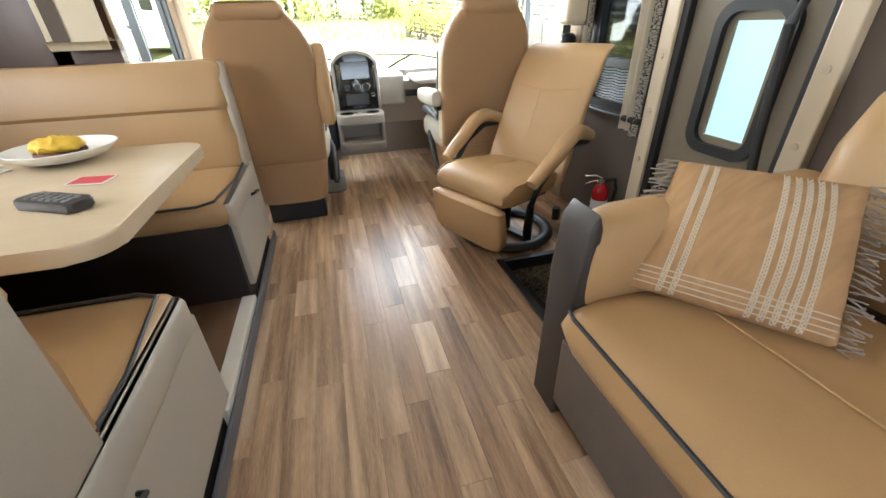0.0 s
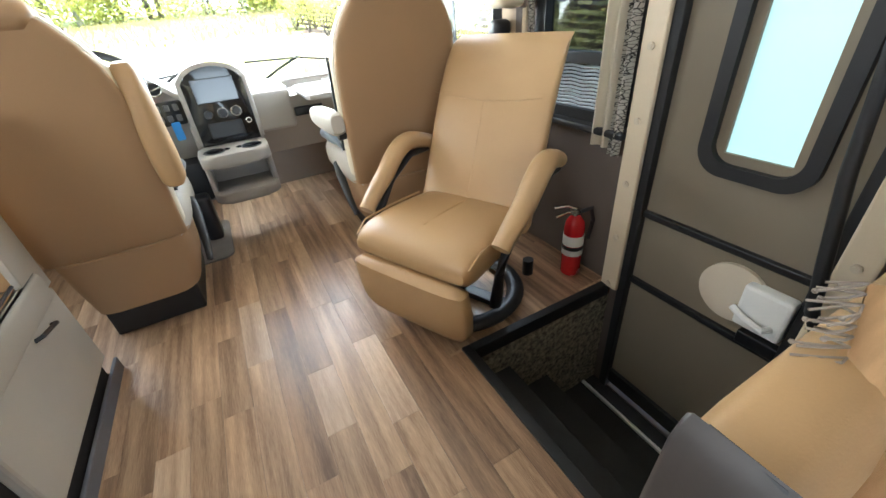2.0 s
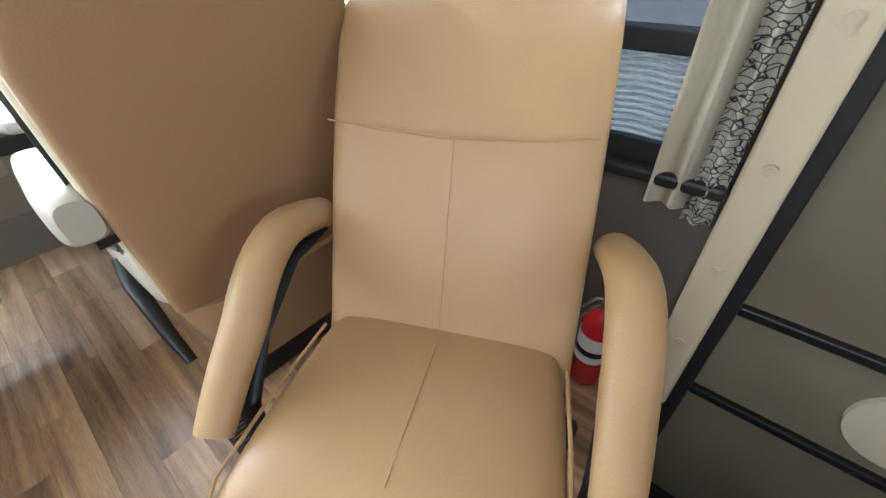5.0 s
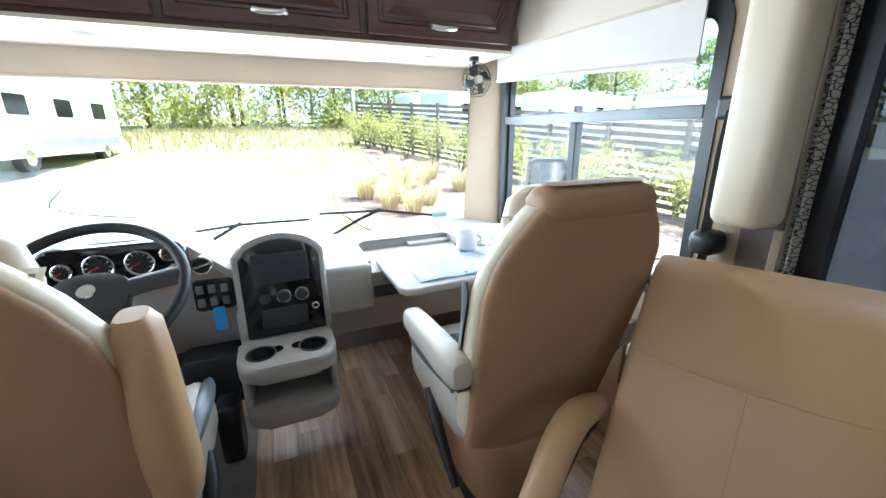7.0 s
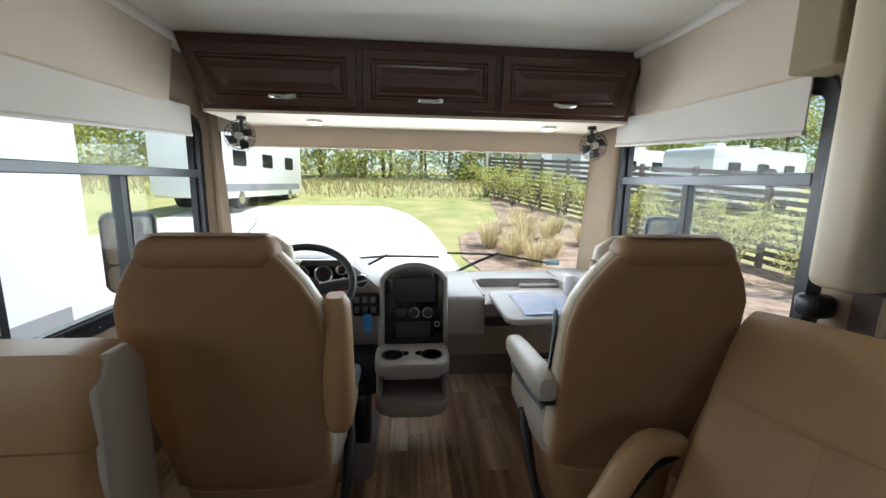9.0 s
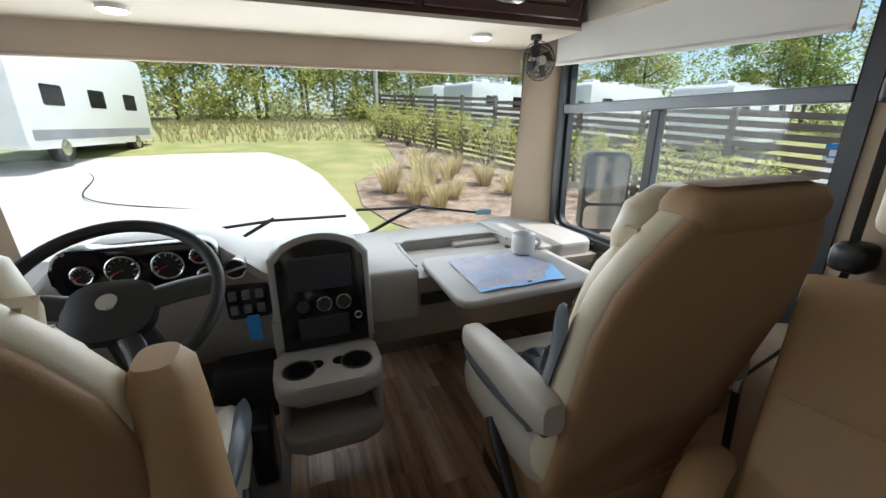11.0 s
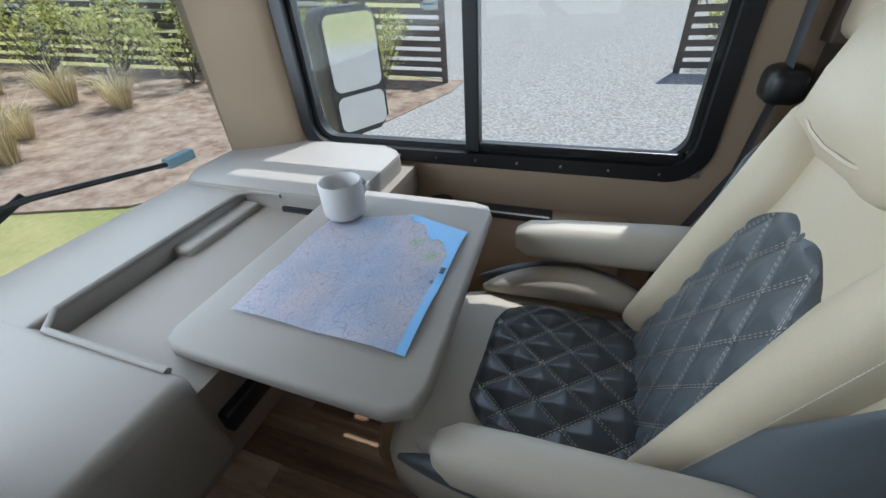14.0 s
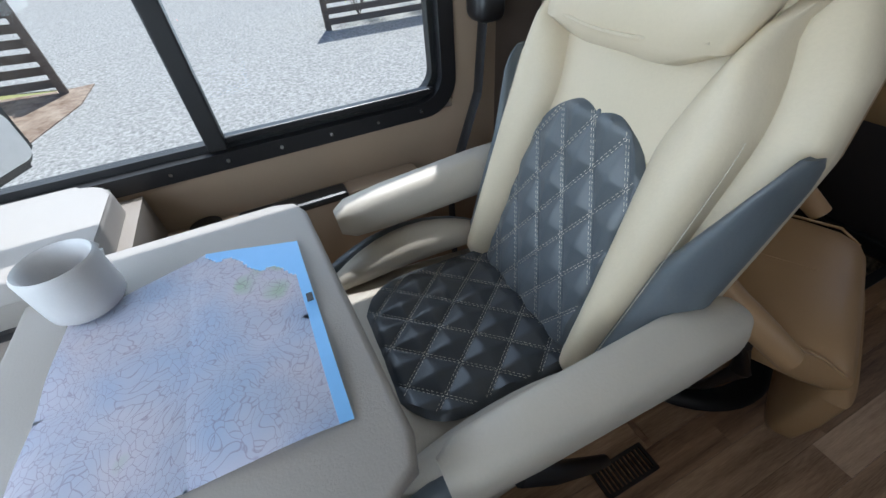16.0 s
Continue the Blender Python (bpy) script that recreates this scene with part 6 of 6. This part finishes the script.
FENCEM = mat("weathered_boards", (0.23, 0.18, 0.145), 0.9, var=0.2, scale=2, fine=30, bump=0.3, stretch=(1, 1, 8))
fence("fence", ((9.1, 6.0), (7.3, 16)), 2.3)
fence("fence", ((7.3, 16), (5.2, 27)), 2.4)
fence("fence", ((10.15, 1.2), (10.1, -6)), 2.3)
fence("fence", ((38, 20), (39, -16)), 1.6)
sg = thing("sign", "small white and blue notice on the fence", "sign")
b = bmnew()
box(b, 9.02, 9.035, 6.06, 6.46, GZ + 1.45, GZ + 1.80)
part("board", b, WHITEP, sg)
b = bmnew()
box(b, 9.014, 9.02, 6.07, 6.45, GZ + 1.68, GZ + 1.79)
box(b, 9.014, 9.02, 6.12, 6.40, GZ + 1.54, GZ + 1.57)
part("print_bars", b, BLUE, sg)
b = bmnew()
tube(b, [(4.9, 26.6, GZ + 1.4), (4.87, 26.6, GZ + 4.4), (4.95, 26.7, GZ + 8.6)], lambda u: 0.14 - 0.03 * u, 10)
tagged(part("bare_trunk", b, BARKP, None, "", True), "pale bare tree trunk by the fence", "trunk")


def shrub(x, y, r, h):
    s = thing("shrub", "loose yellow-green garden shrub in the mulch bed", "shrub", Matrix.Translation((x, y, GZ + hill(y))), "garden shrubs")
    b = bmnew()
    tips = []
    for k in range(12):
        a = rng.uniform(0, 6.283)
        e = Vector((r * rng.uniform(0.3, 1.0) * math.cos(a), r * rng.uniform(0.3, 1.0) * math.sin(a), h * rng.uniform(0.5, 1.0)))
        tube(b, [(0, 0, 0), e * 0.5 + Vector((0, 0, h * 0.08)), e], 0.012, 4)
        tips.append(e)
    part("stems", b, BARKM, s)
    b = bmnew()
    for e in tips:
        blob_leaves(b, e, (r * 0.30, r * 0.30, h * 0.16), 85, 0.042)
        blob_leaves(b, e * 0.6, (r * 0.36, r * 0.36, h * 0.22), 30, 0.042)
    part("leaves", b, LEAF[1], s)
    return s


s0 = shrub(7.6, 8.2, 0.95, 1.5)
for x, y, k in ((7.3, 9.6, 1.0), (7.0, 11.2, 1.0), (6.7, 12.9, 1.1), (6.3, 14.8, 1.1), (6.0, 16.8, 1.2), (5.6, 19, 1.2), (5.2, 21.2, 1.2), (4.9, 23.4, 1.2), (4.7, 25.4, 1.2), (8.0, 7.0, 0.9), (11.2, 0.2, 0.9), (11.3, -1.6, 1.0)):
    copy_thing(s0, Matrix.Translation((x, y, GZ + hill(y))) @ pose(0, 0, 0, 0, 0, rng.uniform(0, 360)) @ Matrix.Scale(k, 4))
STRAW = leafmat("ornamental_grass", (0.66, 0.56, 0.32), 0.4)
g = thing("grass_clump", "clump of straw coloured ornamental grass in the mulch", "grass clump", Matrix.Translation((2.5, 10.8, GZ + hill(10.8))), "grass clumps")
b = bmnew()
for k in range(300):
    a, l = rng.uniform(0, 6.283), rng.uniform(0.5, 1.0)
    o = Vector((math.cos(a), math.sin(a), 0))
    p = o * rng.uniform(0, 0.15)
    q, e = p + o * l * 0.25 + Vector((0, 0, l * 0.6)), p + o * l * rng.uniform(0.4, 0.9) + Vector((0, 0, l * rng.uniform(0.5, 0.95)))
    w = Vector((-o.y, o.x, 0)) * 0.0055
    b.faces.new([b.verts.new(v) for v in (p - w, p + w, q + w * 0.8, q - w * 0.8)])
    b.faces.new([b.verts.new(v) for v in (q - w * 0.8, q + w * 0.8, e)])
part("blades", b, STRAW, g)
for x, y, k in ((3.0, 11.6, 1.2), (2.2, 12.0, 1.2), (2.9, 10.2, 1.0), (3.4, 12.9, 1.3), (5.2, 11.0, 1.0), (4.2, 13.0, 1.0), (5.0, 12.2, 1.1), (3.6, 11.0, 0.8), (4.9, 14.2, 1.0), (3.9, 15.4, 1.1), (6.2, 9.2, 0.6)):
    copy_thing(g, Matrix.Translation((x, y, GZ + hill(y))) @ pose(0, 0, 0, 0, 0, rng.uniform(0, 360)) @ Matrix.Scale(k, 4))


def camper(name, label, x, y, rz, L, W, H):
    """A motorhome: rounded body on wheels with windows, roof units and swoosh bands."""
    c = thing(name, label, "motorhome", Matrix.Translation((x, y, GZ + hill(y))) @ pose(0, 0, 0, 0, 0, rz), "parked motorhomes")
    b = bmnew()
    plate(b, rrect(-L / 2, L / 2, 0.45, H, 0.25, 5), "y", -W / 2, W / 2, 0.06, 2)
    part("body", b, RVW, c, "", True)
    b = bmnew()
    for s in (-1, 1):
        box(b, -L / 2 + 0.3, L / 2 - 0.3, s * (W / 2 + 0.002) - 0.004, s * (W / 2 + 0.002) + 0.004, 0.7, 1.0)
    part("stripe", b, RVG, c, "grey swoosh band")
    for k in range(3):
        for s in (-1, 1):
            b = bmnew()
            xx = -L / 2 + L * (0.2 + 0.3 * k)
            plate(b, rrect(xx - 0.5, xx + 0.5, 1.7, 2.3, 0.08, 4), "y", s * (W / 2 + 0.002) - 0.01, s * (W / 2 + 0.002) + 0.01)
            part("window", b, GLOSSB, c)
    for k in range(3):
        b = bmnew()
        box(b, -L / 2 + L * (0.25 + 0.25 * k) - 0.35, -L / 2 + L * (0.25 + 0.25 * k) + 0.35, -0.35, 0.35, H, H + 0.28, 0.08, 2)
        part("roof_unit", b, RVW, c, "", True)
    for xx in (-L * 0.3, L * 0.3):
        for s in (-1, 1):
            b = bmnew()
            rod(b, (xx, s * (W / 2 - 0.28), 0.45), (xx, s * (W / 2 - 0.02), 0.45), 0.45, 20)
            w = part("wheel", b, RUBBER, c)
            b = bmnew()
            rod(b, (xx, s * (W / 2 - 0.03), 0.45), (xx, s * W / 2, 0.45), 0.25, 16)
            part("rim", b, CHROME, w)
    return c


RVW = mat("white_gelcoat", (0.78, 0.78, 0.76), 0.3, var=0.04, scale=1, fine=20, bump=0.0)
RVG = mat("grey_decal", (0.32, 0.32, 0.35), 0.35, var=0.2, scale=1, bump=0.0)
camper("motorhome", "white motorhome with grey graphics parked on the next pad", -7.75, 20.6, 84, 8, 2.5, 3.7)
camper("motorhome", "white motorhome with grey graphics parked close alongside", -4.4, 0.8, 90, 9.5, 2.5, 3.6)
for x, y, rz in ((13, 26, 20), (17, 21, 20), (21, 16.5, 15), (14, 34, 10)):
    camper("motorhome", "white motorhome parked beyond the fence", x, y, rz, 8, 2.5, 3.0)
b = bmnew()
plate(b, rrect(30.4, 32.8, 8.4, 10.2, 0.1, 3), "z", GZ, GZ + 1.5, 0.05, 2)
bn = tagged(part("waste_bin", b, mat("blue_steel", (0.02, 0.12, 0.55), 0.5)), "blue steel waste container on the gravel lot", "bin")

# outside mirrors
for s in (1, -1):
    mr = thing("side_mirror", "black framed outside mirror with two glasses", "mirror", Matrix.Translation((s * 1.47, 3.62, 0)) @ pose(0, 0, 0, 0, 0, s * -26), "outside mirrors")
    b = bmnew()
    plate(b, rrect(-0.115, 0.115, 0.64, 1.06, 0.04, 5), "y", -0.01, 0.08, 0.02, 3)
    part("housing", b, mat("mirror_housing%d" % s, (0.06, 0.06, 0.06), 0.4), mr, "", True)
    for z0, z1 in ((0.66, 0.785), (0.80, 1.04)):
        b = bmnew()
        plate(b, rrect(-0.102, 0.102, z0, z1, 0.03, 5), "y", -0.016, -0.009)
        part("glass", b, MIRROR, mr, "mirror glass")
    b = bmnew()
    tube(b, [(0, 0.05, 0.64), (0, 0.05, 0.50), (-s * 0.20, 0.15, 0.42)], 0.02, 10)
    part("arm", b, BLACK, mr, "", True)

# wipers
for pts, tip in ((((-0.49, 3.905, 0.755), (-0.16, 3.905, 0.78), (0.165, 3.905, 0.775)), 0), (((0.215, 3.905, 0.80), (0.55, 3.905, 0.79), (0.93, 3.905, 0.725)), 1)):
    w = thing("windshield_wiper", "black wiper blade resting on the windshield", "wiper", group="wipers")
    b = bmnew()
    tube(b, pts, 0.007, 6)
    part("blade", b, RUBBER, w)
    b = bmnew()
    mid = Vector(pts[1]) + Vector((0, 0.012, 0.006))
    tube(b, [mid, mid * 0.6 + (Vector(pts[0]) + Vector((0.02, 0.05, -0.14))) * 0.4, Vector(pts[0]) + Vector((0.02, 0.06, -0.16))], 0.009, 6)
    part("arm", b, RUBBER, w)
    if tip:
        b = bmnew()
        box(b, 0.86, 0.95, 3.895, 3.92, 0.722, 0.750, 0.003)
        part("tip_sleeve", b, mat("pale_blue_plastic", (0.35, 0.52, 0.62), 0.4), w, "pale blue plastic sleeve")
# cable across the pad
b = bmnew()
tube(b, curve_pts(lambda u: (-7.5 + 7.0 * u + 0.5 * math.sin(u * 9), 18 - 9 * u + 0.6 * math.cos(u * 7), GZ + 0.03 + hill(18 - 9 * u)), 30), 0.014, 5)
tagged(part("power_cable", b, RUBBER), "black power cable lying on the concrete", "cable")

# ---- floor planks ----
PLANK = []
for nm, c1, c2 in (("plank_oak", (0.56, 0.375, 0.225), (0.21, 0.12, 0.066)), ("plank_light", (0.66, 0.48, 0.32), (0.33, 0.21, 0.13)), ("plank_dark", (0.43, 0.265, 0.155), (0.14, 0.078, 0.043))):
    PLANK.append(mat(nm, c1, 0.35, var=0.15, scale=2.0, fine=30, bump=0.03, col2=c2, stretch=(17, 1.0, 1), rnd=0.14, contrast=2.7))
PW = 0.088
regions = ((-0.62, XW, -1.6, 1.03), (-0.62, 0.466, 1.03, 1.768), (-0.62, XW, 1.768, 2.36), (-XW, XW, 2.36, 3.88))
prng = random.Random(11)
meshes = {}
count = 0
nrow = int(2 * XW / PW) + 1
for i in range(nrow):
    x0 = -XW + i * PW
    y = -1.6 - prng.uniform(0, 0.6)
    while y < 3.88:
        L = prng.choice((0.26, 0.38, 0.5, 0.62, 0.8))
        whole = x0 >= -0.62 and x0 + PW <= 0.466
        for rx0, rx1, ry0, ry1 in ((-0.62, 0.466, -1.6, 3.88),) if whole else regions:
            a0, a1, c0, c1 = max(x0, rx0), min(x0 + PW, rx1), max(y, ry0), min(y + L, ry1)
            if a1 - a0 < 0.006 or c1 - c0 < 0.006:
                continue
            key = (round(a1 - a0, 3), round(c1 - c0, 3), prng.randrange(3))
            if key not in meshes:
                b = bmnew()
                hx, hy = (a1 - a0) / 2 - 0.0004, (c1 - c0) / 2 - 0.0004
                box(b, -hx, hx, -hy, hy, -0.004, 0.0)
                me = bpy.data.meshes.new("plank")
                b.to_mesh(me); b.free()
                me.materials.append(PLANK[prng.choices((0, 1, 2), (5, 3, 3))[0]])
                meshes[key] = me
            o = new("plank", meshes[key])
            o.location = ((a0 + a1) / 2, (c0 + c1) / 2, 0.0)
            o.parent = floor
            count += 1
        y += L
